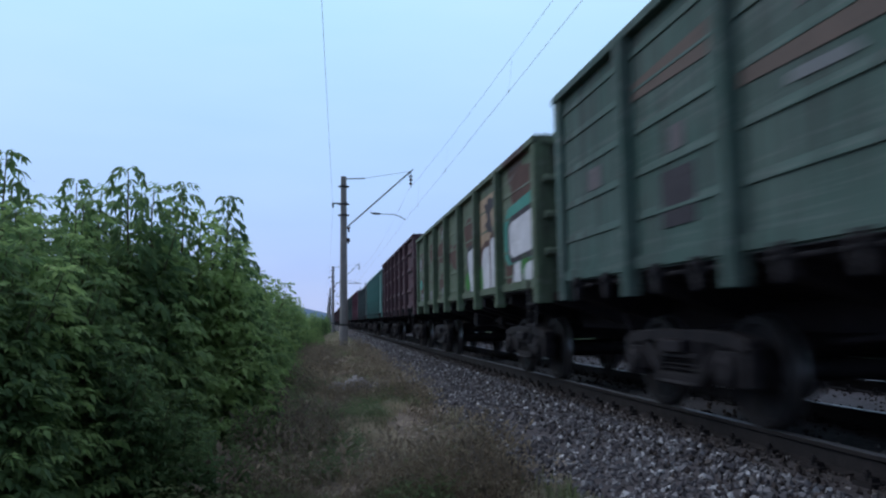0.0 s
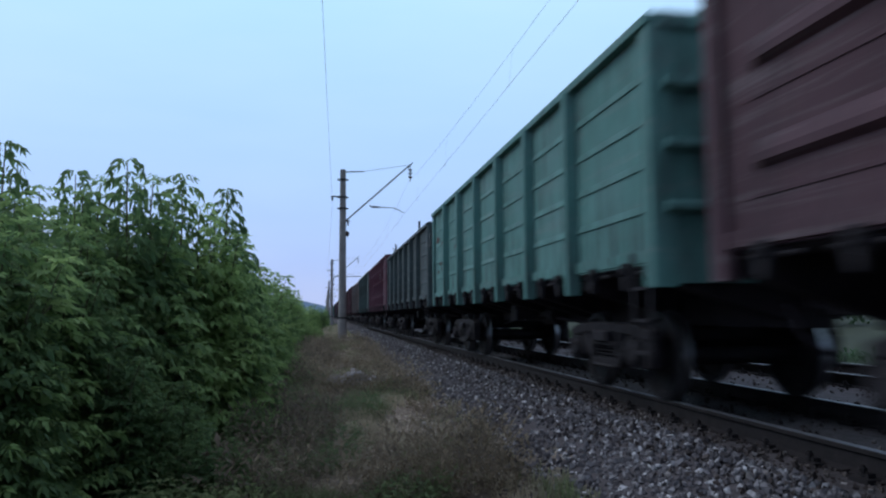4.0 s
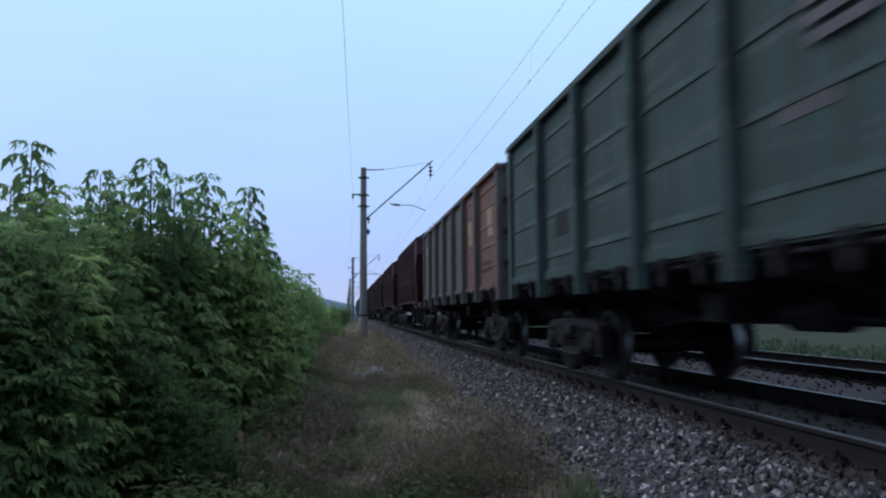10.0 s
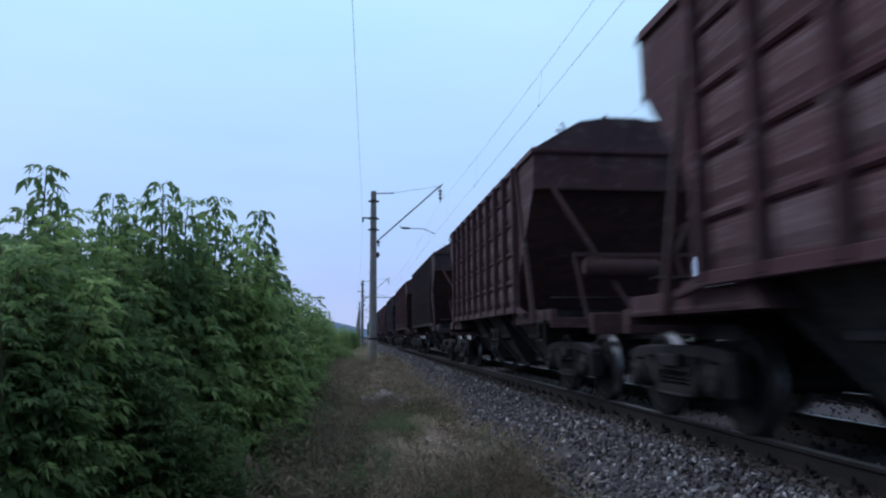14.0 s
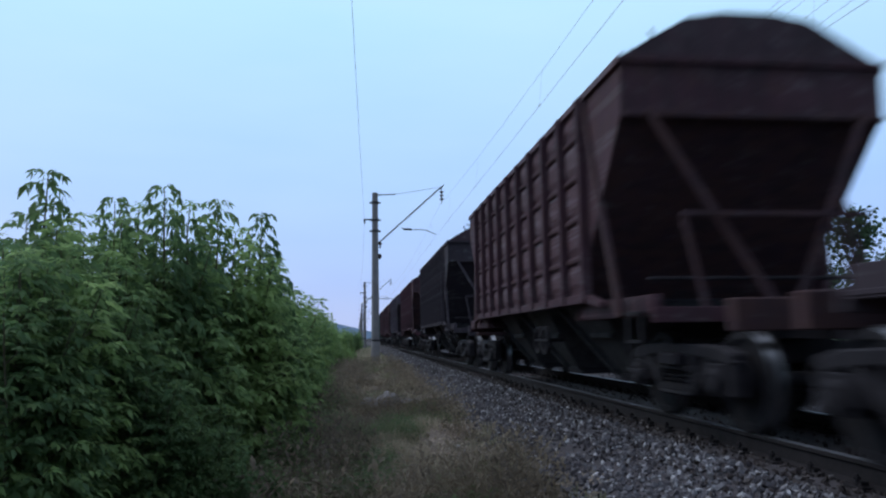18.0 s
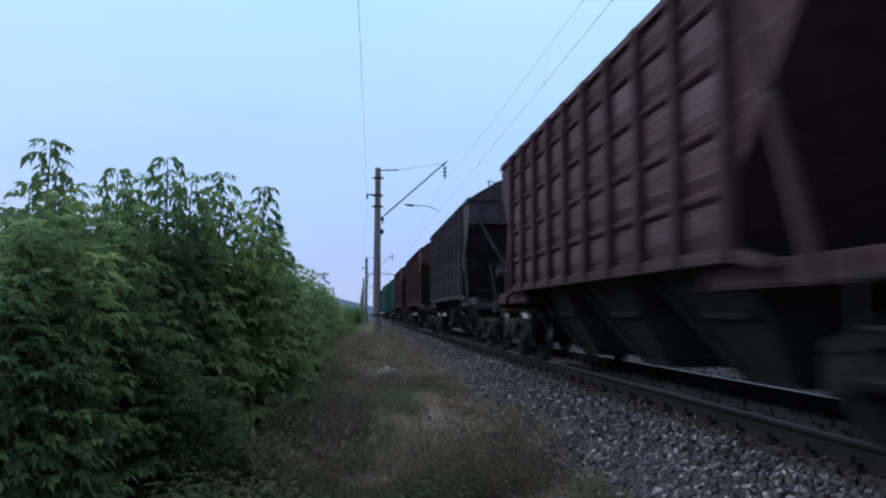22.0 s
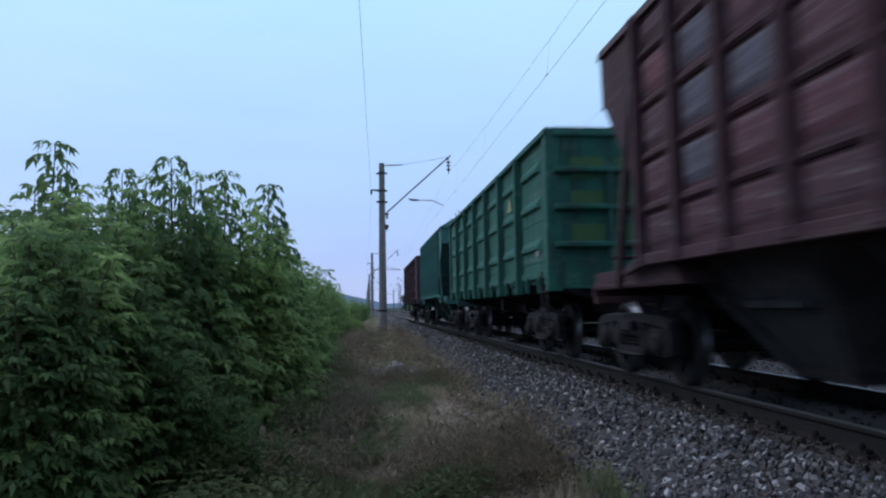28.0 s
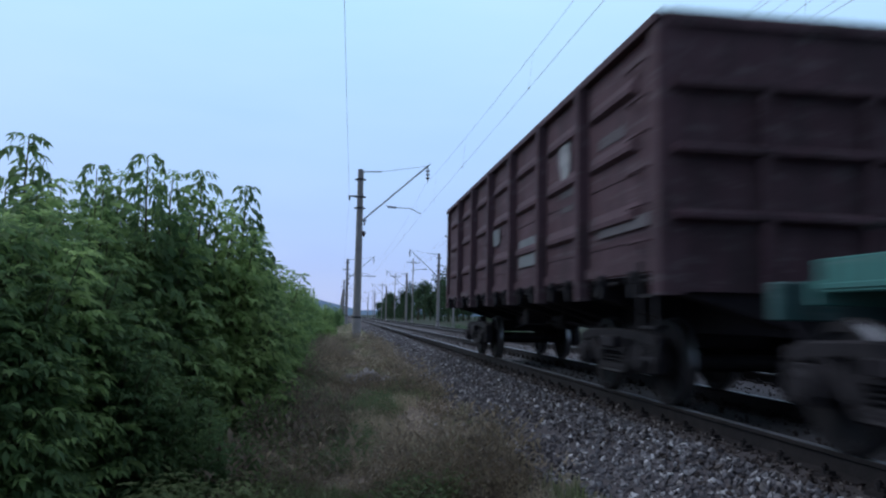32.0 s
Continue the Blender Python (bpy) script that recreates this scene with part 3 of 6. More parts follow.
    qm = cached(("stan", H), stanchion)
    for s in (0, 1):
        for x in (-.55, .55):
            put("end_stanchion", qm, w, end_paint or paint, at=(x, 0, 0), turn=(0, 0, math.pi) if s else None)

    def hook():
        g = Geo()
        g.prism([(-.06, 1.42), (.06, 1.42), (.07, 1.3), (.03, 1.16), (-.03, 1.14), (-.05, 1.26)], "x", -HB - .09, -HB - .03)
        g.box(-HB - .12, -HB + .1, -.03, .03, 1.3, 1.36)
        g.tube((-HB + .02, -.3, 1.32), (-HB + .02, .3, 1.32), .022, 8)
        return g.mesh("hatch_lock", [M["steel_dark"]], 0.004)

    hm = cached("hook", hook)
    for b in range(bays if locks else 0):
        for q in (.3, .7):
            y = edges[b] + (edges[b + 1] - edges[b]) * q
            put("hatch_lock", hm, w, lock_paint or M["bogie"], at=(0, y, 0))
            put("hatch_lock", hm, w, M["bogie"], at=(0, y, 0), turn=(0, 0, math.pi))

    def hatch():
        g = Geo()
        g.prism([(-1.4, 1.36), (-.28, 1.12), (-.28, 1.09), (-1.42, 1.32)], "y", -.66, .66)
        for q in (-.4, 0, .4):
            g.prism([(-1.4, 1.33), (-.28, 1.1), (-.28, 1.05), (-1.42, 1.28)], "y", q - .03, q + .03)
        return g.mesh("floor_hatch", [M["steel_dark"]], 0)

    fm = cached("hatch", hatch)
    for b in range(1, bays - 1):
        put("floor_hatch", fm, w, at=(0, (edges[b] + edges[b + 1]) / 2, 0))

    def ladder():
        g = Geo()
        for q in (0, .36):
            g.beam((-HB - .06, q, .52), (-HB - .06, q, 1.5), .05, .02, (1, 0, 0))
        for z in (.56, .86, 1.16):
            g.box(-HB - .09, -HB - .03, 0, .36, z - .015, z + .015)
        return g.mesh("step_ladder", [M["steel_dark"]], 0)

    lm = cached("ladder", ladder)
    put("step_ladder", lm, w, M["bogie"], at=(0, -L + .12, 0))
    put("step_ladder", lm, w, M["bogie"], at=(0, L - .12, 0), turn=(0, 0, math.pi))

    def rungs():
        g = Geo()
        for z in np.arange(1.7, H - .3, .36):
            g.pipe([(-HB - .0, .3, z), (-HB - .09, .3, z), (-HB - .09, .72, z), (-HB - .0, .72, z)], .013, 6)
        return g.mesh("hand_rungs", [M["steel_dark"]])

    if kind == "mixed":
        gm = cached(("rungs", H), rungs)
        put("hand_rungs", gm, w, paint, at=(0, -L, 0))

    def gear():
        g = Geo()
        g.tube((.3, -1.9, .98), (.3, -.9, .98), .16, 14)
        g.tube((-.45, -.6, .9), (-.45, .1, .9), .17, 14)
        g.tube((-.45, .1, .9), (-.45, 1.9, .86), .028, 8)
        g.tube((-.5, -3.2, .72), (-.5, -.6, .86), .024, 8)
        g.tube((-.5, 1.9, .84), (-.5, 3.2, .72), .024, 8)
        g.beam((-.75, -.2, .86), (-.2, -.2, .86), .09, .03)
        g.box(-.95, -.55, .5, .9, .82, 1.1)
        return g.mesh("brake_gear", [M["steel_dark"]], 0)

    put("brake_gear", cached("gear", gear), w)
    cp = cached("coupler", coupler_mesh)
    put("coupler", cp, w, at=(0, 7.1, 0))
    put("coupler", cp, w, at=(0, -7.1, 0), turn=(0, 0, math.pi))
    for y in (-4.54, 4.54):
        bogie(w, y)
    lettering(w, rng, -HB - .016, [(a * BAY / 1.667, b * BAY / 1.667, z, h) for a, b, z, h in marks], M["dim_white"])
    return w


def hopper(name, label, paint, roof=None, end_paint=None, seed=0, marks=(), spans=10, Z1=3.98, panels=None, bin_paint=None, S=4.1, T=5.38):
    """Covered hopper wagon, lengthened to 15.4 m over couplers to fit the camera's view, arched roof, sloping ends, end
    platforms.
    """
    rng = random.Random(seed)
    w = tagged(new(name), label, "railway wagon", "wagons of the train")
    roof, end_paint, panels = roof or ROOF, end_paint or paint, panels or paint
    bin_paint = bin_paint or M["bin"]
    HB, Z0 = 1.58, 1.42

    def keep(key, make):
        return cached((S, T, key), make)

    LEVELS = [1.44, 1.93, 2.47, 3.03, 3.57, Z1]

    def side():
        g = Geo()
        g.box(-HB - .008, -HB + .008, -S, S, Z0, Z1)
        return g.mesh("side_wall", [M["steel_dark"]], 0)

    def sill():
        return Geo().box(-HB - .085, -HB + .02, -S + .002, S - .002, Z0 - .09, Z0 + .03).mesh("side_sill", [M["steel_dark"]], 0.01)

    def ledge():
        return Geo().prism([(-HB, -.06), (-HB - .03, -.055), (-HB - .055, -.03), (-HB - .055, .01), (-HB, .06)], "y", -S, S).mesh("side_ledge", [M["steel_dark"]])

    # the end sheet leans in from under the end panel down to the deck
    LOW = 1.94

    def cheek():
        return Geo().prism([(-S, LOW), (-S, Z1), (-T, Z1), (-T + .03, Z1 - .56)], "x", -HB - .012, -HB + .008).mesh("end_cheek", [M["steel_dark"]])

    def cheek2():
        return Geo().prism([(S, LOW), (S, Z1), (T, Z1), (T - .03, Z1 - .56)], "x", -HB - .012, -HB + .008).mesh("end_cheek", [M["steel_dark"]])

    def panel(z0, z1):
        y0, y1 = .07, 2 * S / (spans - 1) - .07
        a = [(-HB - .009, y0, z0 + .085), (-HB - .009, y1, z0 + .085), (-HB - .009, y1, z1 - .085), (-HB - .009, y0, z1 - .085)]
        b = [(-HB - .035, y0 + .05, z0 + .17), (-HB - .035, y1 - .05, z0 + .17), (-HB - .035, y1 - .05, z1 - .12), (-HB - .035, y0 + .05, z1 - .12)]
        return Geo().add(a + b, [(0, 1, 5, 4), (1, 2, 6, 5), (2, 3, 7, 6), (3, 0, 4, 7), (4, 5, 6, 7)]).mesh("wall_panel", [M["steel_dark"]])

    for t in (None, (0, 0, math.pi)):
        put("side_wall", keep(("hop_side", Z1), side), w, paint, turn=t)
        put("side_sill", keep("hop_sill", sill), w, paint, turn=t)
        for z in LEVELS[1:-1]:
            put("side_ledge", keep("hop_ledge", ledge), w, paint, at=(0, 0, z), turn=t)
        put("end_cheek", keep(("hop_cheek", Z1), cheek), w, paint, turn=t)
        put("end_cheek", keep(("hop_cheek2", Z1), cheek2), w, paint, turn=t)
    for i in range(spans - 1):
        for k, (z0, z1) in enumerate(zip(LEVELS, LEVELS[1:])):
            put("wall_panel", keep(("hop_panel", Z1, k), lambda: panel(z0, z1)), w, panels, at=(0, -S + 2 * S * i / (spans - 1), 0))

    def post():
        g = Geo()
        g.prism([(-HB, -.06), (-HB - .125, -.05), (-HB - .125, .05), (-HB, .06)], "z", Z0 - .06, Z1 + .02)
        return g.mesh("side_post", [M["steel_dark"]], 0.006)

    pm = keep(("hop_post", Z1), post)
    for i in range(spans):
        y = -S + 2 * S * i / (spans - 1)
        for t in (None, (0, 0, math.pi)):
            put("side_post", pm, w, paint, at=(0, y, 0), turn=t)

    def eaves():
        g = Geo()
        g.prism([(-HB - .06, Z1 - .02), (-HB + .03, Z1 - .02), (-HB + .03, Z1 + .1), (-HB - .03, Z1 + .1)], "y", -T, T)
        return g.mesh("top_rail", [M["steel_dark"]], 0.006)

    tm = keep(("hop_eaves", Z1), eaves)
    put("top_rail", tm, w, paint)
    put("top_rail", tm, w, paint, turn=(0, 0, math.pi))

    def roof_mesh():
        g = Geo()
        pts = [(-HB, Z1 + .06), (-1.1, Z1 + .33), (-.75, Z1 + .54), (-.3, Z1 + .62), (.3, Z1 + .62), (.75, Z1 + .54), (1.1, Z1 + .33), (HB, Z1 + .06)]
        g.prism(pts, "y", -T, T)
        return g.mesh("roof", [M["steel_dark"]], 0)

    def roof_rib():
        out = [(-HB, Z1 + .08), (-1.12, Z1 + .36), (-.76, Z1 + .57), (-.3, Z1 + .65), (.3, Z1 + .65), (.76, Z1 + .57), (1.12, Z1 + .36), (HB, Z1 + .08), (HB, Z1 + .02), (-HB, Z1 + .02)]
        return Geo().prism(out, "y", -.03, .03).mesh("roof_rib", [M["steel_dark"]], 0)

    for y in np.linspace(-T + .04, T - .04, 9):
        put("roof_rib", keep(("hop_roof_rib", Z1), roof_rib), w, roof, at=(0, float(y), 0))

    put("roof", keep(("hop_roof", Z1), roof_mesh), w, roof)

    def hatch():
        g = Geo()
        g.lathe([(Z1 + .6, .33), (Z1 + .7, .33), (Z1 + .74, .27), (Z1 + .74, 0)], "z", 16)
        g.beam((-.45, 0, Z1 + .72), (.5, 0, Z1 + .78), .05, .04)
        g.beam((-.45, 0, Z1 + .72), (-.75, .05, Z1 + .86), .04, .03)
        return g.mesh("roof_hatch", [M["steel_dark"]], 0)

    hm = keep(("hop_hatch", Z1), hatch)
    for y in (-3.9, -1.3, 1.3, 3.9):
        put("roof_hatch", hm, w, roof, at=(0, y, 0))

    def lever():
        g = Geo()
        g.beam((-.95, 0, Z1 + .42), (-1.02, .07, Z1 + .60), .035, .03)
        return g.mesh("hatch_lever", [M["steel_dark"]], 0)

    vm = keep(("hop_lever", Z1), lever)
    for y in (-5.2, -2.6, .2, 2.4, 4.7):
        put("hatch_lever", vm, w, M["bogie"], at=(0, y, 0))

    # dirt, chaff and dried stalks that have settled along the crown of the roof
    g = Geo()
    for k in range(26):
        y = rng.choice((-1, 1)) * T * (1 - .98 * rng.random() ** 1.5) * .99
        x = rng.uniform(-.9, .9)
        z = Z1 + .06 + .56 * (1 - min(1, abs(x) / 1.35) ** 2.4)
        h = rng.uniform(.03, .10) if rng.random() < .8 else rng.uniform(.12, .22)
        g.beam((x, y, z - .03), (x + rng.uniform(-.06, .06), y + rng.uniform(-.1, .1), z + h), rng.uniform(.015, .09) if h < .1 else .015, .02, (0, 1, 0))
    g.part("roof_debris", M["bogie"], w, "ragged dirt and dried stalks along the roof")

    zb = Z1 - .56

    def end_panel():
        g = Geo().box(-HB + .01, HB - .01, -T, -T + .02, zb, Z1 + .05)
        return g.mesh("end_panel", [M["steel_dark"]], 0)

    def end_lip():
        return Geo().box(-HB - .03, HB + .03, -T - .06, -T + .02, Z1, Z1 + .08).mesh("end_lip", [M["steel_dark"]], 0.008)

    def end_rail():
        return Geo().box(-HB + .01, HB - .01, -T - .05, -T + .02, zb - .07, zb).mesh("end_rail", [M["steel_dark"]], 0.008)

    def slope():
        vs = [(-HB + .01, -T + .03, zb), (HB - .01, -T + .03, zb), (HB - .01, -S + .70, 1.12), (-HB + .01, -S + .70, 1.12),
              (-HB + .01, -T + .06, zb), (HB - .01, -T + .06, zb), (HB - .01, -S + .75, 1.12), (-HB + .01, -S + .75, 1.12)]
        return Geo().add(vs, [(0, 1, 2, 3), (7, 6, 5, 4), (0, 3, 7, 4), (1, 5, 6, 2), (0, 4, 5, 1), (3, 2, 6, 7)]).mesh("end_slope", [M["steel_dark"]], 0)

    for t in (None, (0, 0, math.pi)):
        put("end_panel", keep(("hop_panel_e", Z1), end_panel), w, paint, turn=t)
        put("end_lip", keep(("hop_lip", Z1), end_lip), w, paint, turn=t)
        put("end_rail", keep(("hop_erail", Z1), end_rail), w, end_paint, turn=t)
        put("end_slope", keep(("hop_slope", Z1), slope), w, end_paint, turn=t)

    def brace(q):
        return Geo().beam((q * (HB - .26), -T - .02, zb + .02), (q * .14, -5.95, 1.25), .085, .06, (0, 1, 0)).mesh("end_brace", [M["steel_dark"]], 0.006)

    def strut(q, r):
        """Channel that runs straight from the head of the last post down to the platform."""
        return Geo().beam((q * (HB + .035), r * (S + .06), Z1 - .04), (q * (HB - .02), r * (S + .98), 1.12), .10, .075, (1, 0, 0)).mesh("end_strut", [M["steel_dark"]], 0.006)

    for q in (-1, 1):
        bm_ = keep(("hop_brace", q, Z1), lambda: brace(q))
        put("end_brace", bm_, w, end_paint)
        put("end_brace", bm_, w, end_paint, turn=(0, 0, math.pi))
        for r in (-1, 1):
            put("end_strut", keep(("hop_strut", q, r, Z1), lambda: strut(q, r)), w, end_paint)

    def floor_sheet():
        return Geo().box(-HB + .02, HB - .02, -S + .35, S - .35, Z0 - .06, Z0 - .03).mesh("floor_sheet", [M["steel_dark"]], 0)

    put("floor_sheet", keep("hop_floor", floor_sheet), w)

    def gusset():
        """Flared end of the side sill."""
        return Geo().prism([(-S, Z0 - .09), (-S, Z0 + .03), (-S - .55, Z0 - .10), (-S - .55, Z0 - .17)], "x", -HB - .08, -HB + .01).mesh("sill_gusset", [M["steel_dark"]], 0.006)

    def gusset2():
        return Geo().prism([(S, Z0 - .09), (S, Z0 + .03), (S + .55, Z0 - .10), (S + .55, Z0 - .17)], "x", -HB - .08, -HB + .01).mesh("sill_gusset", [M["steel_dark"]], 0.006)

    for t in (None, (0, 0, math.pi)):
        put("sill_gusset", keep("hop_gusset", gusset), w, paint, turn=t)
        put("sill_gusset", keep("hop_gusset2", gusset2), w, paint, turn=t)

    def sill_mesh():
        return Geo().box(-.26, .26, -7.05, 7.05, .86, 1.2).mesh("centre_sill", [M["steel_dark"]], 0.008)

    def buffer_beam():
        return Geo().box(-1.22, 1.22, -7.12, -6.96, .94, 1.24).mesh("buffer_beam", [M["steel_dark"]], 0.012)

    def deck():
        g = Geo().prism([(-1.54, -6.08), (1.54, -6.08), (1.54, -3.6), (-1.54, -3.6)], "z", 1.14, 1.18)
        g.box(-1.55, 1.55, -6.12, -6.06, 1.04, 1.2)
        return g.mesh("end_platform", [M["steel_dark"]], 0.006)

    def side_beam():
        return Geo().box(-1.53, -1.43, -6.05, -3.5, 1.12, 1.335).mesh("side_beam", [M["steel_dark"]], 0.006)

    def side_beam2():
        return Geo().box(1.43, 1.53, -6.05, -3.5, 1.12, 1.335).mesh("side_beam", [M["steel_dark"]], 0.006)

    def draft():
        return Geo().box(-.6, .6, -6.97, -5.9, 1.2, 1.24).mesh("foot_board", [M["steel_dark"]], 0.006)

    put("centre_sill", keep("hop_sillc", sill_mesh), w)
    for t in (None, (0, 0, math.pi)):
        put("buffer_beam", keep("hop_buffer", buffer_beam), w, end_paint, turn=t)
        put("end_platform", keep("hop_deck", deck), w, paint, turn=t)
        put("side_beam", keep("hop_sb", side_beam), w, paint, turn=t)
        put("side_beam", keep("hop_sb2", side_beam2), w, paint, turn=t)
        put("foot_board", keep("hop_foot", draft), w, turn=t)

    def stay():
        return Geo().beam((0, -6.05, 1.2), (-.16, -5.95, 2.2), .06, .03, (0, 1, 0)).mesh("railing_stay", [M["steel_dark"]])

    def rail():
        y = -5.95
        g = Geo().beam((-1.12, y, 2.2), (1.0, y, 2.2), .05, .06)
        g.beam((-1.1, y, 2.2), (-1.1, y + .02, 2.06), .04, .04, (0, 1, 0)).beam((.98, y, 2.2), (.98, y + .02, 2.06), .04, .04, (0, 1, 0))
        return g.mesh("hand_rail", [M["steel_dark"]], 0)

    def toe():
        return Geo().tube((-1.42, -5.7, 1.52), (1.42, -5.7, 1.52), .024, 8).mesh("toe_rail", [M["steel_dark"]])

    for t in (None, (0, 0, math.pi)):
        put("hand_rail", keep("hop_rail", rail), w, end_paint, turn=t)
        put("toe_rail", keep("hop_toe", toe), w, M["bogie"], turn=t)
        for q in (-.95, .75):
            put("railing_stay", keep("hop_stay", stay), w, end_paint, at=(q, 0, 0) if t is None else (-q, 0, 0), turn=t)

    def tank():
        g = Geo()
        g.lathe([(-.62, 0), (-.62, .12), (-.56, .17), (.56, .17), (.62, .12), (.62, 0)], "x", 16, at=(-.3, -5.85, 2.0))
        return g.mesh("air_reservoir", [M["bogie"]], 0, True)

    if seed % 2 == 0:
        put("air_reservoir", keep("hop_tank", tank), w, end_paint)

    def bin_mesh():
        g = Geo()
        a, b, zt, zb_, u, v = 1.24, .52, Z0 - .05, .34, 1.12, .46
        vs = [(-a, -u, zt), (a, -u, zt), (a, u, zt), (-a, u, zt), (-b, -v, zb_), (b, -v, zb_), (b, v, zb_), (-b, v, zb_)]
        g.add(vs, [(0, 1, 5, 4), (1, 2, 6, 5), (2, 3, 7, 6), (3, 0, 4, 7), (4, 5, 6, 7), (3, 2, 1, 0)])
        return g.mesh("discharge_bin", [M["steel_dark"]], 0)

    def bin_rib():
        return Geo().beam((-1.26, -1.1, Z0 - .05), (-.54, -.45, .34), .05, .16, (1, 0, 0)).mesh("bin_rib", [M["steel_dark"]], 0)

    def bin_rib2():
        return Geo().beam((-1.26, 1.1, Z0 - .05), (-.54, .45, .34), .05, .16, (1, 0, 0)).mesh("bin_rib", [M["steel_dark"]], 0)

    def bin_bar():
        return Geo().prism([(-.90, .86), (-1.0, .88), (-1.0, .95), (-.92, .96)], "y", -.5, .5).mesh("bin_bar", [M["steel_dark"]], 0.006)

    def bin_door():
        return Geo().box(-.56, .56, -.5, .5, .24, .35).mesh("bin_door", [M["steel_dark"]], 0.01)

    for y in (-2.75, 0, 2.75):
        b = put("discharge_bin", keep("hop_bin", bin_mesh), w, bin_paint, at=(0, y, 0), label="dusty funnel-shaped discharge bin")
        for k, (nm, fn) in enumerate((("bin_rib", bin_rib), ("bin_rib", bin_rib2), ("bin_bar", bin_bar))):
            mesh_ = keep(("hop_bin", k), fn)
            put(nm, mesh_, b, bin_paint)
            put(nm, mesh_, b, bin_paint, turn=(0, 0, math.pi))
        put("bin_door", keep("hop_bdoor", bin_door), b, M["bogie"])

    def wheel():
        g = Geo()
        for y in (0,):
            g.lathe([(-.03, .19), (.03, .19), (.03, .23), (-.03, .23), (-.03, .19)], "x", 18, at=(-1.5, y, .85))
            g.beam((-1.5, y - .2, .85), (-1.5, y + .2, .85), .03, .03)
            g.beam((-1.5, y, .65), (-1.5, y, 1.05), .03, .03, (1, 0, 0))
            g.tube((-1.5, y, .85), (-1.2, y, .85), .03, 8)
        return g.mesh("hand_wheel", [M["bogie"]], 0)

    if seed % 3 != 1:
        for y in (-1.55, -1.1):
            put("hand_wheel", keep("hop_wheel", wheel), w, M["bogie"], at=(0, y, 0))

    def ladder():
        g = Geo()
        for q in (0, .4):
            g.beam((-HB - .02, q, .5), (-HB - .02, q, 1.3), .05, .02, (1, 0, 0))
        for z in (.55, .85, 1.15):
            g.box(-HB - .05, -HB + .02, 0, .4, z - .015, z + .015)
        return g.mesh("step_ladder", [M["steel_dark"]], 0)

    lm = keep("hop_ladder", ladder)
    put("step_ladder", lm, w, M["bogie"], at=(0, -5.9, 0))
    put("step_ladder", lm, w, M["bogie"], at=(0, 5.9, 0), turn=(0, 0, math.pi))
    cp = keep("coupler", coupler_mesh)
    put("coupler", cp, w, at=(0, 7.5, 0))
    put("coupler", cp, w, at=(0, -7.5, 0), turn=(0, 0, math.pi))
    for y in (-5.75, 5.75):
        bogie(w, y)
    lettering(w, rng, -HB - .012, marks, M["dim_white"])
    return w


def panel_paint(name, cols, rust, shift):
    """Wall panels repainted one by one: a colour for each, with wear."""
    m, n, l, p = nodes_of(name)
    oi = n.new("ShaderNodeObjectInfo")
    cols, rust = [dusk_tint(c) for c in cols], dusk_tint(rust)
    k = len(cols)
    r = ramp_node(n, l, oi.outputs["Random"], [((i + .5) / k, c) for i, c in enumerate(cols)])
    r.color_ramp.interpolation = 'CONSTANT'
    fine = noise_node(n, l, 6, 6, shift=shift)
    streak = noise_node(n, l, 2.4, 4, stretch=(1, 2.5, 0.3), shift=shift)
    f = mix_node(n, l, .5, fine.outputs["Fac"], streak.outputs["Fac"])
    cut = ramp_node(n, l, f.outputs[2], [(.44, (0, 0, 0)), (.64, (.85, .85, .85))])
    c = mix_node(n, l, cut.outputs[0], r.outputs[0], rust)
    # pale ripples: rub marks, and highlights of the pressed relief put into the colour
    wave = noise_node(n, l, 3.2, 4, stretch=(1, .35, 4.5), shift=shift + 2.2, rough=.7)
    pale_ripple = ramp_node(n, l, wave.outputs["Fac"], [(.5, (0, 0, 0)), (.66, (.62, .62, .62))])
    pale = mix_node(n, l, .5, r.outputs[0], (0.24, 0.22, 0.245))
    c = mix_node(n, l, pale_ripple.outputs[0], c.outputs[2], pale.outputs[2])
    # dark ripples between them deepen that painted relief
    dark = ramp_node(n, l, wave.outputs["Fac"], [(.32, (.6, .6, .6)), (.46, (0, 0, 0))])
    c = mix_node(n, l, dark.outputs[0], c.outputs[2], rust)
    l.new(c.outputs[2], p.inputs["Base Color"])
    p.inputs["Roughness"].default_value = .7
    p.inputs["Specular IOR Level"].default_value = .1
    bump(n, l, p, fine.outputs["Fac"], .2, .006)
    return m


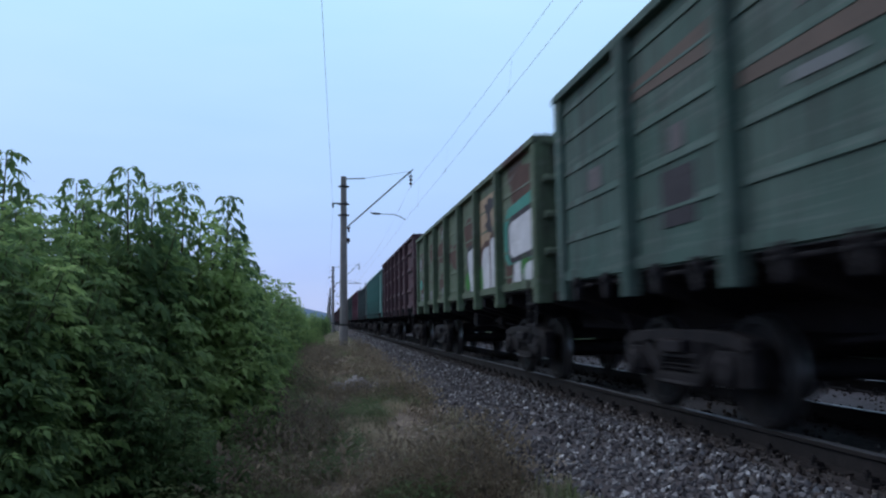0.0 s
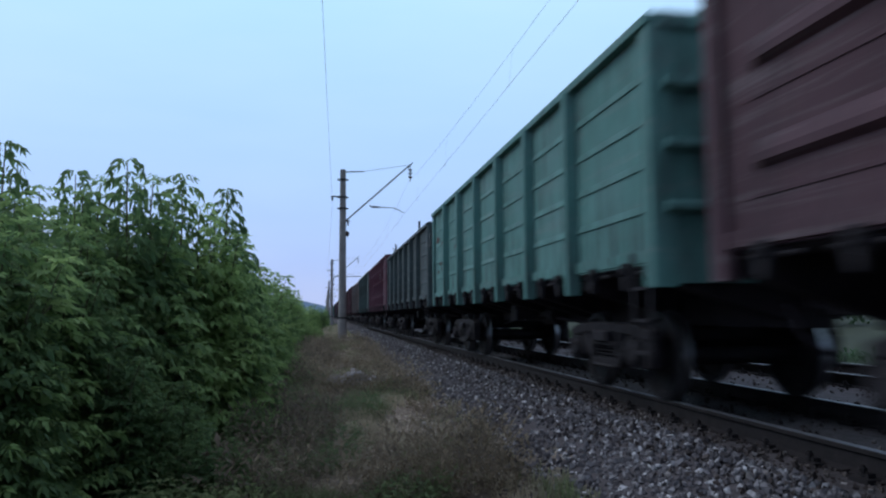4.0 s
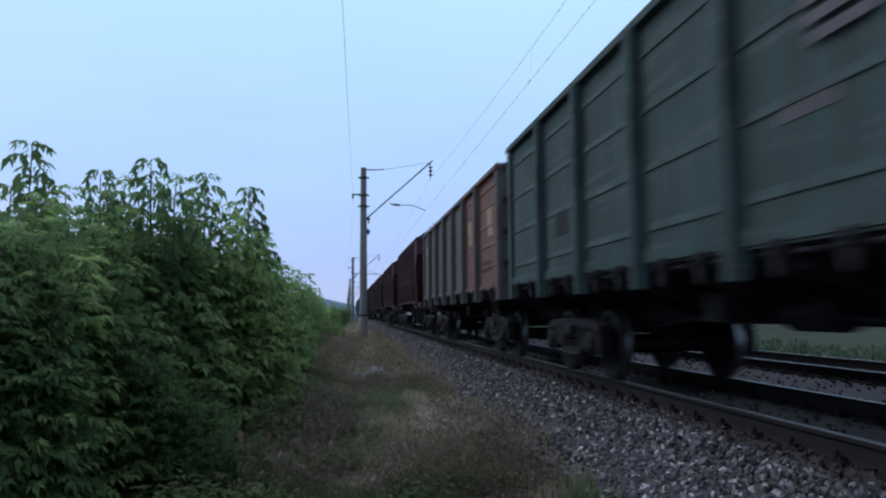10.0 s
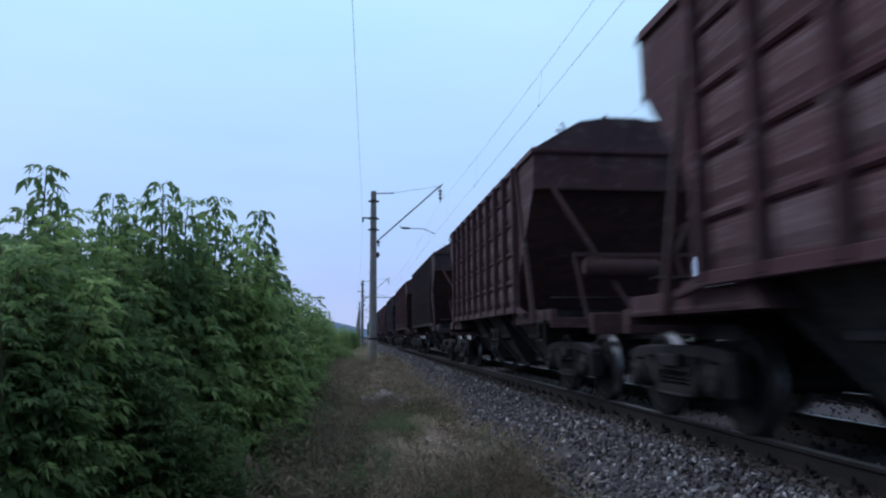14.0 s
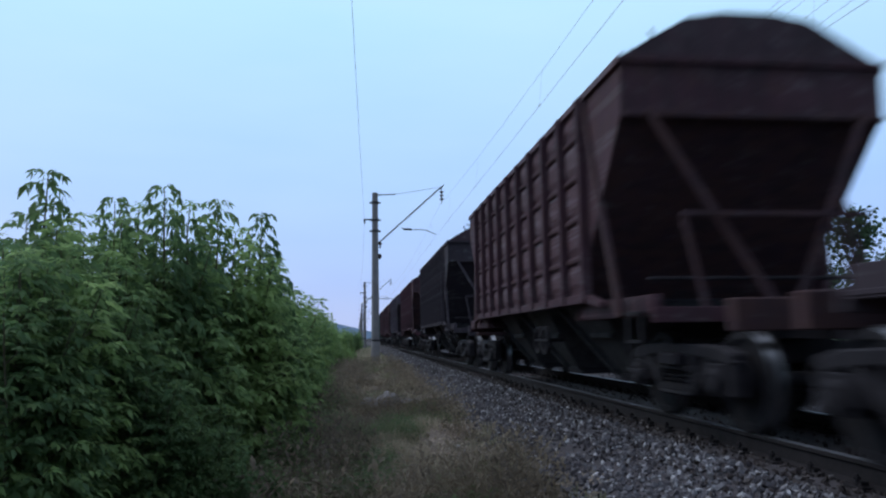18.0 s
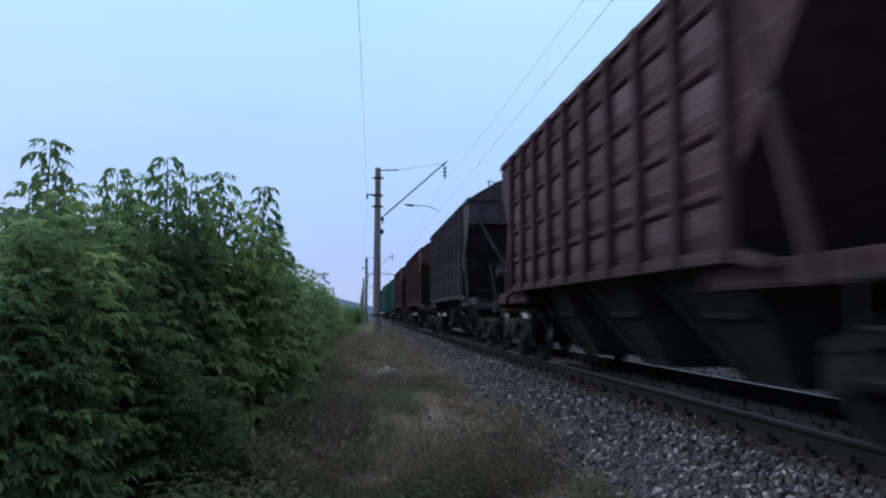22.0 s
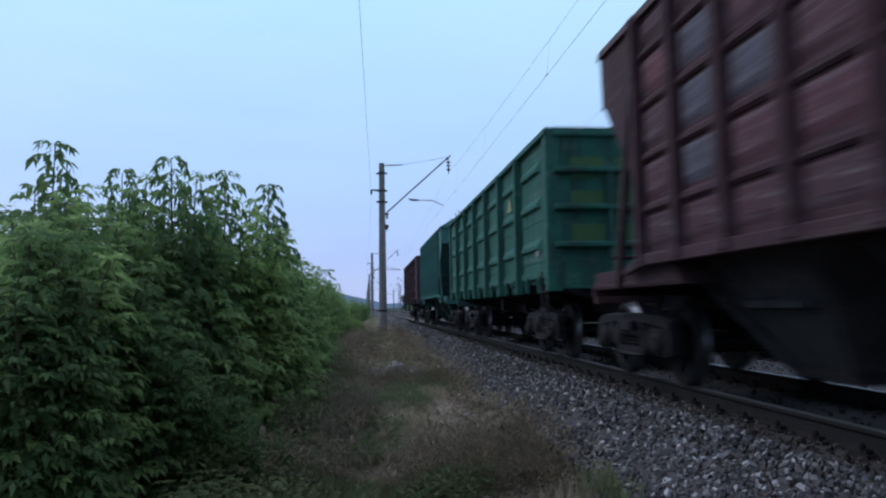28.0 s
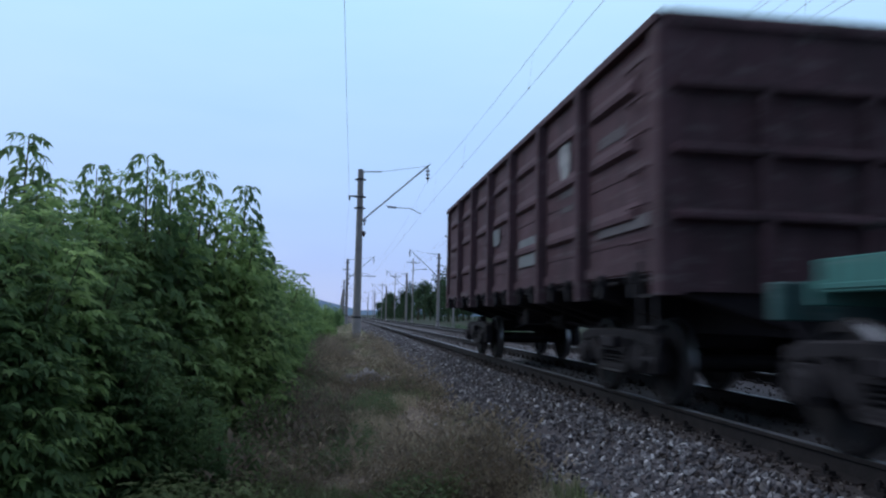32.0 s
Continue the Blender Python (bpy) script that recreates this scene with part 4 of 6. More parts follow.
def split_paint(name, a, b, at_y, rust):
    """A wagon repainted on part of its length, with a ragged seam."""
    m, n, l, p = nodes_of(name)
    tc = n.new("ShaderNodeTexCoord"); sp = n.new("ShaderNodeSeparateXYZ")
    l.new(tc.outputs["Object"], sp.inputs[0])
    g = noise_node(n, l, 1.6, 4, shift=3)
    ad = n.new("ShaderNodeMath"); ad.operation = 'MULTIPLY_ADD'
    l.new(g.outputs["Fac"], ad.inputs[0]); ad.inputs[1].default_value = 1.6
    l.new(sp.outputs[1], ad.inputs[2])
    mr = n.new("ShaderNodeMapRange")
    mr.inputs["From Min"].default_value, mr.inputs["From Max"].default_value = at_y + .7, at_y + .9
    l.new(ad.outputs[0], mr.inputs["Value"])
    c = mix_node(n, l, mr.outputs[0], a, b)
    fine = noise_node(n, l, 6, 6, shift=2)
    big = noise_node(n, l, 1.1, 4, shift=5)
    f = mix_node(n, l, .5, fine.outputs["Fac"], big.outputs["Fac"])
    cut = ramp_node(n, l, f.outputs[2], [(.45, (0, 0, 0)), (.68, (.8, .8, .8))])
    c = mix_node(n, l, cut.outputs[0], c.outputs[2], rust)
    l.new(c.outputs[2], p.inputs["Base Color"])
    p.inputs["Roughness"].default_value = .7
    p.inputs["Specular IOR Level"].default_value = .1
    bump(n, l, p, fine.outputs["Fac"], .2, .006)
    return m


M["bin"] = rough_mat("dusty_bin", (0.022, 0.021, 0.024), (0.085, 0.08, 0.082), 2.2, .9, .2)
M["green_bin"] = rough_mat("dark_green_bin", (0.02, 0.045, 0.04), (0.04, 0.085, 0.072), 2.2, .9, .2)
M["graffiti_white"] = rough_mat("white_spray_paint", (0.32, 0.32, 0.355), (0.58, 0.58, 0.62), 2.2, .8, 0)
M["graffiti_tan"] = rough_mat("tan_spray_paint", (0.24, 0.17, 0.12), (0.33, 0.24, 0.17), 3, .8, 0)
M["graffiti_brown"] = rough_mat("rust_brown_patch", (0.06, 0.036, 0.032), (0.095, 0.055, 0.048), 4, .85, .1)
M["graffiti_green"] = rough_mat("green_spray_paint", (0.03, 0.13, 0.035), (0.06, 0.19, 0.05), 3, .8, 0)
M["graffiti_teal"] = rough_mat("teal_spray_paint", (0.04, 0.19, 0.16), (0.07, 0.24, 0.2), 3, .8, 0)
M["grey_patch"] = rough_mat("blue_grey_patch", (0.12, 0.13, 0.14), (0.18, 0.19, 0.2), 3, .8, 0)
M["black"] = rough_mat("black_spray_paint", (0.012, 0.012, 0.014), (0.03, 0.03, 0.034), 4, .8, 0)
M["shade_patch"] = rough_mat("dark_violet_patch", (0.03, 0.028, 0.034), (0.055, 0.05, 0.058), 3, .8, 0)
M["worn_brown"] = rough_mat("worn_brown_streak", (0.085, 0.072, 0.066), (0.14, 0.105, 0.092), 2.2, .85, .1)
M["yellow"] = rough_mat("yellow_sign_paint", (0.22, 0.24, 0.12), (0.32, 0.33, 0.18), 8, .7, 0)
M["end_yellow"] = rough_mat("yellow_green_end_paint", (0.04, 0.12, 0.06), (0.085, 0.15, 0.07), 1.2, .8, .1)
ROOF = wagon_paint("sooty_roof", (0.055, 0.040, 0.040), (0.075, 0.054, 0.052), rust_amount=0.4, shift=21)
GREEN = wagon_paint("faded_dark_green", (0.058, 0.112, 0.082), (0.08, 0.13, 0.098), (0.095, 0.074, 0.064), rust_amount=0.36, shift=1)
CAMO = wagon_paint("patched_green_and_rust", (0.085, 0.132, 0.072), (0.12, 0.165, 0.10), (0.09, 0.07, 0.056), 0.36, (0.08, 0.05, 0.045), 0.1, 2.2)
MAROON = wagon_paint("dull_maroon", (0.07, 0.043, 0.044), (0.092, 0.06, 0.06), rust_amount=0.36, shift=3)
TEAL = wagon_paint("pale_teal", (0.088, 0.225, 0.172), (0.112, 0.255, 0.20), (0.09, 0.08, 0.07), rust_amount=0.3, shift=4)
SLATE = wagon_paint("slate_green", (0.052, 0.08, 0.07), (0.075, 0.104, 0.09), rust_amount=0.36, shift=5)
RED = wagon_paint("red_oxide", (0.096, 0.04, 0.05), (0.122, 0.06, 0.069), rust_amount=0.38, shift=6)
BOTTLE = wagon_paint("bottle_green", (0.046, 0.082, 0.066), (0.062, 0.1, 0.082), (0.06, 0.055, 0.05), rust_amount=0.32, shift=7)
MIXED = split_paint("grey_brown_and_orange", (0.16, 0.085, 0.068), (0.118, 0.104, 0.102), -2.4, (0.075, 0.058, 0.056))
# Frame paints, darkened against the panels so posts and ledges read as shaded.
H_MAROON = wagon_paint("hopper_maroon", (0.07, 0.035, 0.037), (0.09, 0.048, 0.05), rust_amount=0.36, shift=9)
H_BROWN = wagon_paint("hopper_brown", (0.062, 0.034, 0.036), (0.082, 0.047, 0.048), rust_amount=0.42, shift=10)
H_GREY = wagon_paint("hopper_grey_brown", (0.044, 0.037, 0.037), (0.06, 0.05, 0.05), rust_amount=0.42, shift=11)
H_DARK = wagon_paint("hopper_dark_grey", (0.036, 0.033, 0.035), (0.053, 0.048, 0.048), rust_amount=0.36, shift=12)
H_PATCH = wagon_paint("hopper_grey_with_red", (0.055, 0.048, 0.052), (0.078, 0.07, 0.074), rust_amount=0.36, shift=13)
JADE = wagon_paint("fresh_green", (0.028, 0.13, 0.086), (0.038, 0.152, 0.102), (0.05, 0.07, 0.055), 0.22, shift=14)
JADE2 = wagon_paint("hopper_green", (0.045, 0.17, 0.13), (0.062, 0.20, 0.155), (0.06, 0.10, 0.09), 0.25, shift=15)
# Darker end paints: shade on the ends and struts is put into the colour.
JADE_END = wagon_paint("shaded_green_end", (0.03, 0.085, 0.072), (0.042, 0.11, 0.092), (0.03, 0.05, 0.045), 0.35, shift=17)
H_END = wagon_paint("shaded_hopper_end", (0.050, 0.032, 0.034), (0.068, 0.044, 0.044), rust_amount=0.5, shift=16)
P_MAROON = panel_paint("maroon_panels", ((0.09, 0.052, 0.05), (0.112, 0.07, 0.068), (0.10, 0.056, 0.055), (0.14, 0.105, 0.10), (0.105, 0.062, 0.06)), (0.07, 0.045, 0.042), 1)
P_BROWN = panel_paint("brown_panels", ((0.085, 0.047, 0.047), (0.10, 0.06, 0.058), (0.12, 0.085, 0.08), (0.09, 0.052, 0.05)), (0.06, 0.042, 0.04), 2)
P_GREY = panel_paint("mixed_panels", ((0.06, 0.06, 0.064), (0.10, 0.098, 0.10), (0.125, 0.075, 0.062), (0.075, 0.075, 0.078), (0.10, 0.052, 0.05), (0.15, 0.115, 0.09), (0.07, 0.072, 0.08)), (0.06, 0.052, 0.05), 3)
P_DARK = panel_paint("sooty_panels", ((0.075, 0.074, 0.078), (0.13, 0.05, 0.05), (0.105, 0.10, 0.102), (0.10, 0.072, 0.066), (0.15, 0.135, 0.12), (0.085, 0.086, 0.094), (0.115, 0.085, 0.072)), (0.05, 0.045, 0.044), 4)
P_PATCH = panel_paint("grey_and_red_panels", ((0.13, 0.125, 0.13), (0.155, 0.15, 0.155), (0.12, 0.04, 0.045), (0.14, 0.135, 0.14), (0.10, 0.10, 0.10), (0.145, 0.12, 0.12)), (0.085, 0.075, 0.075), 5)
P_RED = panel_paint("maroon_and_slate_panels", ((0.10, 0.05, 0.052), (0.095, 0.10, 0.11), (0.12, 0.055, 0.058), (0.085, 0.05, 0.05), (0.14, 0.06, 0.06)), (0.06, 0.045, 0.045), 6)
P_JADE = panel_paint("green_panels", ((0.06, 0.21, 0.17), (0.085, 0.255, 0.215), (0.07, 0.225, 0.185)), (0.10, 0.17, 0.16), 7)

MARKS_A = ((-3.9, -3.3, 3.02, .15), (-3.9, -3.4, 2.78, .1), (-5.4, -4.9, 2.5, .2), (1.2, 1.7, 2.9, .14), (-1.9, -1.3, 2.42, .12))
MARKS_B = ((-3.9, -2.9, 2.40, .17), (-3.3, -2.8, 2.05, .14), (-1.9, -1.1, 2.5, .16), (-1.9, -1.3, 2.3, .12), (2.9, 3.7, 2.6, .2))
MARKS_H = ((-2.75, -2.4, 2.80, .17), (-1.85, -1.5, 2.33, .08), (-1.85, -1.5, 2.2, .08), (-1.85, -1.5, 2.07, .08), (-.05, .25, 2.4, .14))


def decal(parent, name, label, mat, pts, x=-1.478, thick=.004):
    """A painted or fixed flat patch on the near side, outlined by (y, z)."""
    x -= .08 if parent.name.startswith("open_wagon") else .14
    if parent.name.startswith("open_wagon"):
        pts = [(y * BAY / 1.667, z) for y, z in pts]
    return Geo().prism(pts, "x", x - thick, x).part(name, mat, parent, label)


def blob(y, z, ry, rz, seed, n=22, rough=.18):
    return [(y + ry * math.cos(a) * (1 + rough * noise.noise((math.cos(a) * 2, math.sin(a) * 2, seed))),
             z + rz * math.sin(a) * (1 + rough * noise.noise((math.cos(a) * 2 + 5, math.sin(a) * 2, seed)))) for a in [2 * math.pi * i / n for i in range(n)]]


def rect(y0, y1, z0, z1):
    return [(y0, z0), (y1, z0), (y1, z1), (y0, z1)]


def green_wagon():
    w = gondola("open_wagon", "faded dark green open wagon with rusty seams", GREEN, 3.82, "flat", 1, marks=MARKS_A)
    decal(w, "dark_patch", "dark repaint patch", M["shade_patch"], rect(3.05, 3.6, 1.72, 2.22))
    decal(w, "brown_streak", "rust-brown streak through the paint", M["worn_brown"], [(2.6, 3.0), (4.1, 3.05), (4.1, 3.22), (2.7, 3.3)])
    decal(w, "brown_streak", "rust-brown streak through the paint", M["worn_brown"], [(.95, 2.55), (2.4, 2.6), (2.4, 2.72), (.95, 2.74)])
    decal(w, "pale_streak", "pale chalky streak", M["grey_patch"], [(1.3, 2.42), (1.9, 2.44), (1.88, 2.52), (1.35, 2.5)])
    for y0 in (-5.6, -3.6, -.6):
        decal(w, "brown_streak", "rust-brown streak through the paint", M["worn_brown"], blob(y0, 2.75, .6, .12, y0, rough=.5))
    decal(w, "stencil_patch", "worn white stencil patch", M["dim_white"], rect(4.9, 5.25, 2.38, 2.62))
    decal(w, "stencil_patch", "worn white stencil patch", M["dim_white"], rect(3.2, 3.42, 2.38, 2.6))
    return w


def graffiti_wagon():
    w = gondola("open_wagon", "green open wagon with rust patches and white graffiti", CAMO, 3.57, "flat", 2, seams=(1.62, 2.03, 2.58, 2.96), locks=False)
    for y, z, ry, rz, sd in ((-5.4, 2.95, .62, .36, 1), (-1.55, 2.75, .42, .33, 2), (-4.6, 1.75, .2, .3, 4), (1.7, 2.72, .6, .3, 5), (3.3, 2.85, .42, .28, 6), (1.6, 1.95, .5, .2, 7), (5.1, 2.7, .3, .2, 8), (-.1, 2.4, .5, .3, 9), (5.3, 2.0, .25, .3, 10)):
        decal(w, "rust_patch", "rust-brown camouflage patch", M["graffiti_brown"], blob(y, z, ry, rz, sd))
    decal(w, "tan_patch", "tan repaint patch", M["graffiti_tan"], rect(-4.05, -2.62, 2.32, 3.24))
    decal(w, "graffiti_shade", "faded dark graffiti shape", M["shade_patch"], [(-3.6, 2.5), (-3.2, 2.56), (-3.0, 2.72), (-3.22, 2.78), (-3.1, 2.95), (-2.95, 3.12), (-3.2, 3.08), (-3.3, 3.2), (-3.6, 3.12), (-3.75, 3.18), (-3.66, 2.98), (-3.42, 2.9), (-3.5, 2.7)], x=-1.484)
    decal(w, "graffiti_letter", "teal graffiti outline", M["graffiti_teal"], [(-6.15, 1.85), (-4.55, 1.82), (-4.36, 2.0), (-4.34, 2.55), (-4.6, 2.76), (-6.1, 2.85)], x=-1.479)
    decal(w, "graffiti_letter", "white graffiti block", M["graffiti_white"], [(-6.05, 1.97), (-4.85, 1.92), (-4.7, 2.02), (-4.66, 2.4), (-4.8, 2.5), (-5.95, 2.56)], x=-1.488)
    decal(w, "graffiti_outline", "black graffiti outline", M["shade_patch"], [(-6.12, 1.86), (-4.75, 1.84), (-4.58, 2.0), (-4.56, 2.46), (-4.76, 2.6), (-6.05, 2.66)], x=-1.484)
    decal(w, "graffiti_letter", "white graffiti block", M["graffiti_white"], [(-5.3, 1.48), (-4.85, 1.48), (-4.95, 1.82), (-5.25, 1.84)], x=-1.486)
    decal(w, "graffiti_letter", "white graffiti block", M["graffiti_white"], blob(-5.8, 1.63, .35, .16, 13), x=-1.486)
    decal(w, "graffiti_letter", "green graffiti patch", M["graffiti_green"], blob(-5.5, 1.75, .2, .2, 14), x=-1.484)
    decal(w, "graffiti_letter", "white graffiti block", M["graffiti_white"], [(-3.95, 1.48), (-3.46, 1.48), (-3.40, 2.35), (-3.52, 2.42), (-3.78, 2.36), (-3.9, 2.18)], x=-1.486)
    decal(w, "graffiti_letter", "white graffiti block", M["graffiti_white"], [(-3.36, 1.48), (-2.85, 1.48), (-2.72, 2.02), (-2.78, 2.2), (-3.0, 2.3), (-3.3, 2.28)], x=-1.486)
    decal(w, "graffiti_outline", "brown graffiti outline", M["graffiti_brown"], [(-4.08, 1.48), (-2.72, 1.48), (-2.58, 2.05), (-2.66, 2.3), (-3.0, 2.42), (-3.28, 2.4), (-3.5, 2.54), (-3.85, 2.5), (-4.05, 2.25)], x=-1.482)
    decal(w, "graffiti_letter", "green graffiti patch", M["graffiti_green"], blob(-2.66, 1.72, .13, .25, 21), x=-1.484)
    decal(w, "graffiti_letter", "green graffiti patch", M["graffiti_green"], blob(-4.06, 1.8, .1, .3, 22), x=-1.484)
    decal(w, "graffiti_letter", "white graffiti block", M["graffiti_white"], [(-2.26, 1.48), (-1.72, 1.48), (-1.6, 1.8), (-1.42, 2.2), (-1.5, 2.36), (-1.95, 2.4), (-2.12, 2.2)], x=-1.486)
    decal(w, "graffiti_outline", "dark graffiti outline", M["shade_patch"], [(-2.36, 1.48), (-1.62, 1.48), (-1.5, 1.8), (-1.32, 2.22), (-1.45, 2.46), (-2.0, 2.5), (-2.24, 2.25)], x=-1.482)
    decal(w, "graffiti_line", "black graffiti stroke", M["black"], [(-2.06, 1.72), (-1.98, 1.72), (-1.92, 1.95), (-1.98, 2.06), (-2.05, 1.95)], x=-1.492)
    decal(w, "graffiti_letter", "green graffiti patch", M["graffiti_green"], blob(-1.45, 1.75, .3, .2, 16), x=-1.484)
    for y in (1.2, 2.9, 3.2, 5.0):
        decal(w, "grey_patch", "pale blue-grey repaint strip", M["grey_patch"], rect(y - .35, y + .55, 1.56, 1.78))
    decal(w, "graffiti_letter", "teal graffiti patch", M["graffiti_teal"], blob(5.5, 2.05, .25, .16, 17), x=-1.484)
    decal(w, "pale_patch", "pale green repaint patch", M["grey_patch"], rect(.95, 1.75, 3.02, 3.25))
    decal(w, "pale_patch", "pale green repaint patch", M["grey_patch"], rect(5.3, 5.9, 2.5, 2.85))
    return w


def teal_wagon():
    w = gondola("open_wagon", "pale teal open wagon with scuffed sides", TEAL, 3.72, "flat", 4)
    for y, z, k in ((5.2, 2.25, .16), (5.5, 2.05, .12), (5.0, 2.1, .1), (5.6, 2.9, .25), (4.9, 2.75, .2), (3.2, 2.5, .15)):
        decal(w, "scuff", "rusty scuff through the paint", M["graffiti_brown"], blob(y, z, k, k * .3, k * 50))
    return w


def slate_wagon():
    w = gondola("open_wagon", "slate green open wagon with chalky marks", SLATE, 3.61, "flat", 5)
    for y0, y1, z0, z1 in ((-4.0, -3.4, 2.28, 2.5), (-2.2, -1.4, 2.1, 2.36), (-.5, .3, 2.05, 2.3), (-.4, .2, 2.75, 2.95), (-5.9, -5.55, 2.95, 3.1)):
        decal(w, "chalk_patch", "worn pale green patch", M["grey_patch"], rect(y0, y1, z0, z1))
    for k in ((-6.25, -6.2), (-5.85, -5.8)):
        decal(w, "stencil_frame", "white stencilled frame line", M["white"], rect(k[0], k[1], 2.9, 3.22))
    decal(w, "stencil_frame", "white stencilled frame line", M["white"], rect(-6.25, -5.8, 2.86, 2.9))
    decal(w, "stencil_frame", "white stencilled frame line", M["white"], rect(-6.25, -5.8, 3.22, 3.26))
    for y in (-4.5, 3.3):
        Geo().box(-1.58, -1.52, y - .04, y + .04, 3.57, 3.92).part("stake", M["steel_dark"], w, "short dark stake standing over the top rail")
    return w


def red_wagon():
    w = gondola("open_wagon", "red oxide open wagon with a round white emblem", RED, 3.87, "pressed", 6, marks=MARKS_B)
    decal(w, "round_emblem", "round worn white emblem", M["white"], blob(-3.15, 2.95, .36, .34, 2, 26, .05), x=-1.5)
    decal(w, "emblem_core", "red core of the emblem", RED, blob(-3.05, 2.98, .14, .13, 2, 18, .05), x=-1.506)
    decal(w, "worn_patch", "chalky worn patch", M["grey_patch"], rect(-2.3, -1.3, 2.0, 2.2))
    decal(w, "worn_patch", "chalky worn patch", M["dim_white"], rect(1.1, 1.9, 2.4, 2.6))
    return w


def emblem_wagon():
    w = gondola("open_wagon", "bottle green open wagon with white emblem blocks", BOTTLE, 3.93, "flat", 7, seams=(1.72, 2.32, 2.92, 3.5), marks=((-3.9, -3.2, 2.35, .12), (-5.6, -5.0, 2.75, .16), (-5.5, -5.0, 2.5, .1), (-1.9, -1.4, 2.2, .12)))
    for y in (-4.05, -3.6, -3.15):
        decal(w, "emblem_block", "plain white emblem block", M["white"], [(y, 2.6), (y + .34, 2.6), (y + .34, 3.08), (y, 3.08)], x=-1.508)
    for k in range(4):
        decal(w, "emblem_bar", "plain white emblem bar", M["dim_white"], [(-2.3 + .05 * k, 2.62 + .13 * k), (-1.72 + .03 * k, 2.62 + .13 * k), (-1.68 + .03 * k, 2.7 + .13 * k), (-2.27 + .05 * k, 2.7 + .13 * k)], x=-1.508)
    decal(w, "dark_patch", "dark repaint patch", M["black"], rect(3.1, 3.6, 2.0, 2.35))
    return w


def mixed_wagon():
    w = gondola("open_wagon", "grey-brown open wagon with an orange-brown end", MIXED, 3.85, "flat", 8, end_paint=H_END, marks=((-.5, .2, 2.5, .15), (3.0, 3.6, 2.2, .14), (4.6, 5.4, 2.2, .14)))
    for y0, y1 in ((-4.0, -3.6), (-3.4, -2.8), (-5.6, -5.0)):
        decal(w, "faded_letter", "faded pale letter block", M["graffiti_tan"], [(y0, 2.5), (y0 + .15, 3.1), (y1, 3.1), (y1 - .12, 2.5)])
    decal(w, "pale_patch", "pale blue-grey patch", M["white"], rect(4.45, 5.6, 3.0, 3.28))
    decal(w, "pale_patch", "pale blue-grey patch", M["dim_white"], rect(5.3, 6.1, 1.75, 2.0))
    decal(w, "dark_patch", "dark smear along the foot", M["graffiti_brown"], blob(-4.9, 1.9, .7, .12, 4))
    return w


def first_hopper():
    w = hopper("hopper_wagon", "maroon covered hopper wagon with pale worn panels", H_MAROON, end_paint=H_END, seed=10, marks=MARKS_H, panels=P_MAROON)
    decal(w, "sign_plate", "pale square sign", M["grey_patch"], rect(-3.1, -2.5, 2.64, 2.90), x=-1.482)
    return w


def jade_wagon():
    w = gondola("open_wagon", "bright green open wagon with pressed side ribs", JADE, 3.83, "pressed", 25, end_paint=JADE, lock_paint=JADE)
    decal(w, "sign_plate", "small pale sign plate", M["white"], rect(-5.5, -5.28, 1.78, 2.0), x=-1.49, thick=.01)
    decal(w, "triangle_mark", "pale yellow triangle mark", M["yellow"], [(-3.5, 2.85), (-3.1, 2.85), (-3.3, 3.15)], x=-1.5)
    for x0, x1 in ((-1.2, -.65), (-.45, .45), (.65, 1.2)):
        for z in (1.9, 2.45, 3.0):
            Geo().box(x0, x1, -6.835, -6.822, z, z + .34).part("end_sheet", M["end_yellow"], w, "yellow-green scuffed end sheet")
    return w


def jade_hopper():
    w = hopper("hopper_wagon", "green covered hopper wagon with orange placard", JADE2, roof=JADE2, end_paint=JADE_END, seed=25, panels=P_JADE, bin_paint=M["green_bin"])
    decal(w, "triangle_mark", "white triangle mark", M["white"], [(-4.03, 1.98), (-3.55, 1.98), (-3.78, 2.26)], x=-1.48)
    decal(w, "placard", "orange placard", M["orange"], rect(-4.02, -3.7, 1.52, 1.84), x=-1.48, thick=.008)
    decal(w, "placard_line", "dark line across the placard", M["black"], rect(-4.02, -3.7, 1.67, 1.69), x=-1.49)
    return w


def last_wagon():
    w = gondola("open_wagon", "maroon open wagon at the end of the train", MAROON, 3.89, "mixed", 28, marks=((-3.8, -3.2, 2.55, .14), (-3.7, -3.3, 2.35, .1), (-5.3, -4.6, 2.9, .14), (-3.8, -3.3, 1.95, .1)))
    decal(w, "worn_emblem", "worn white emblem", M["white"], blob(-3.45, 3.05, .22, .3, 5, 20, .5), x=-1.5)
    decal(w, "worn_patch", "chalky worn patch", M["dim_white"], rect(-5.9, -4.6, 1.85, 1.98), x=-1.5)
    decal(w, "worn_patch", "chalky pink patch", M["grey_patch"], rect(-2.2, -1.2, 1.75, 2.2), x=-1.5)
    decal(w, "worn_patch", "chalky pink patch", M["grey_patch"], rect(.2, .7, 2.3, 2.6), x=-1.5)
    return w


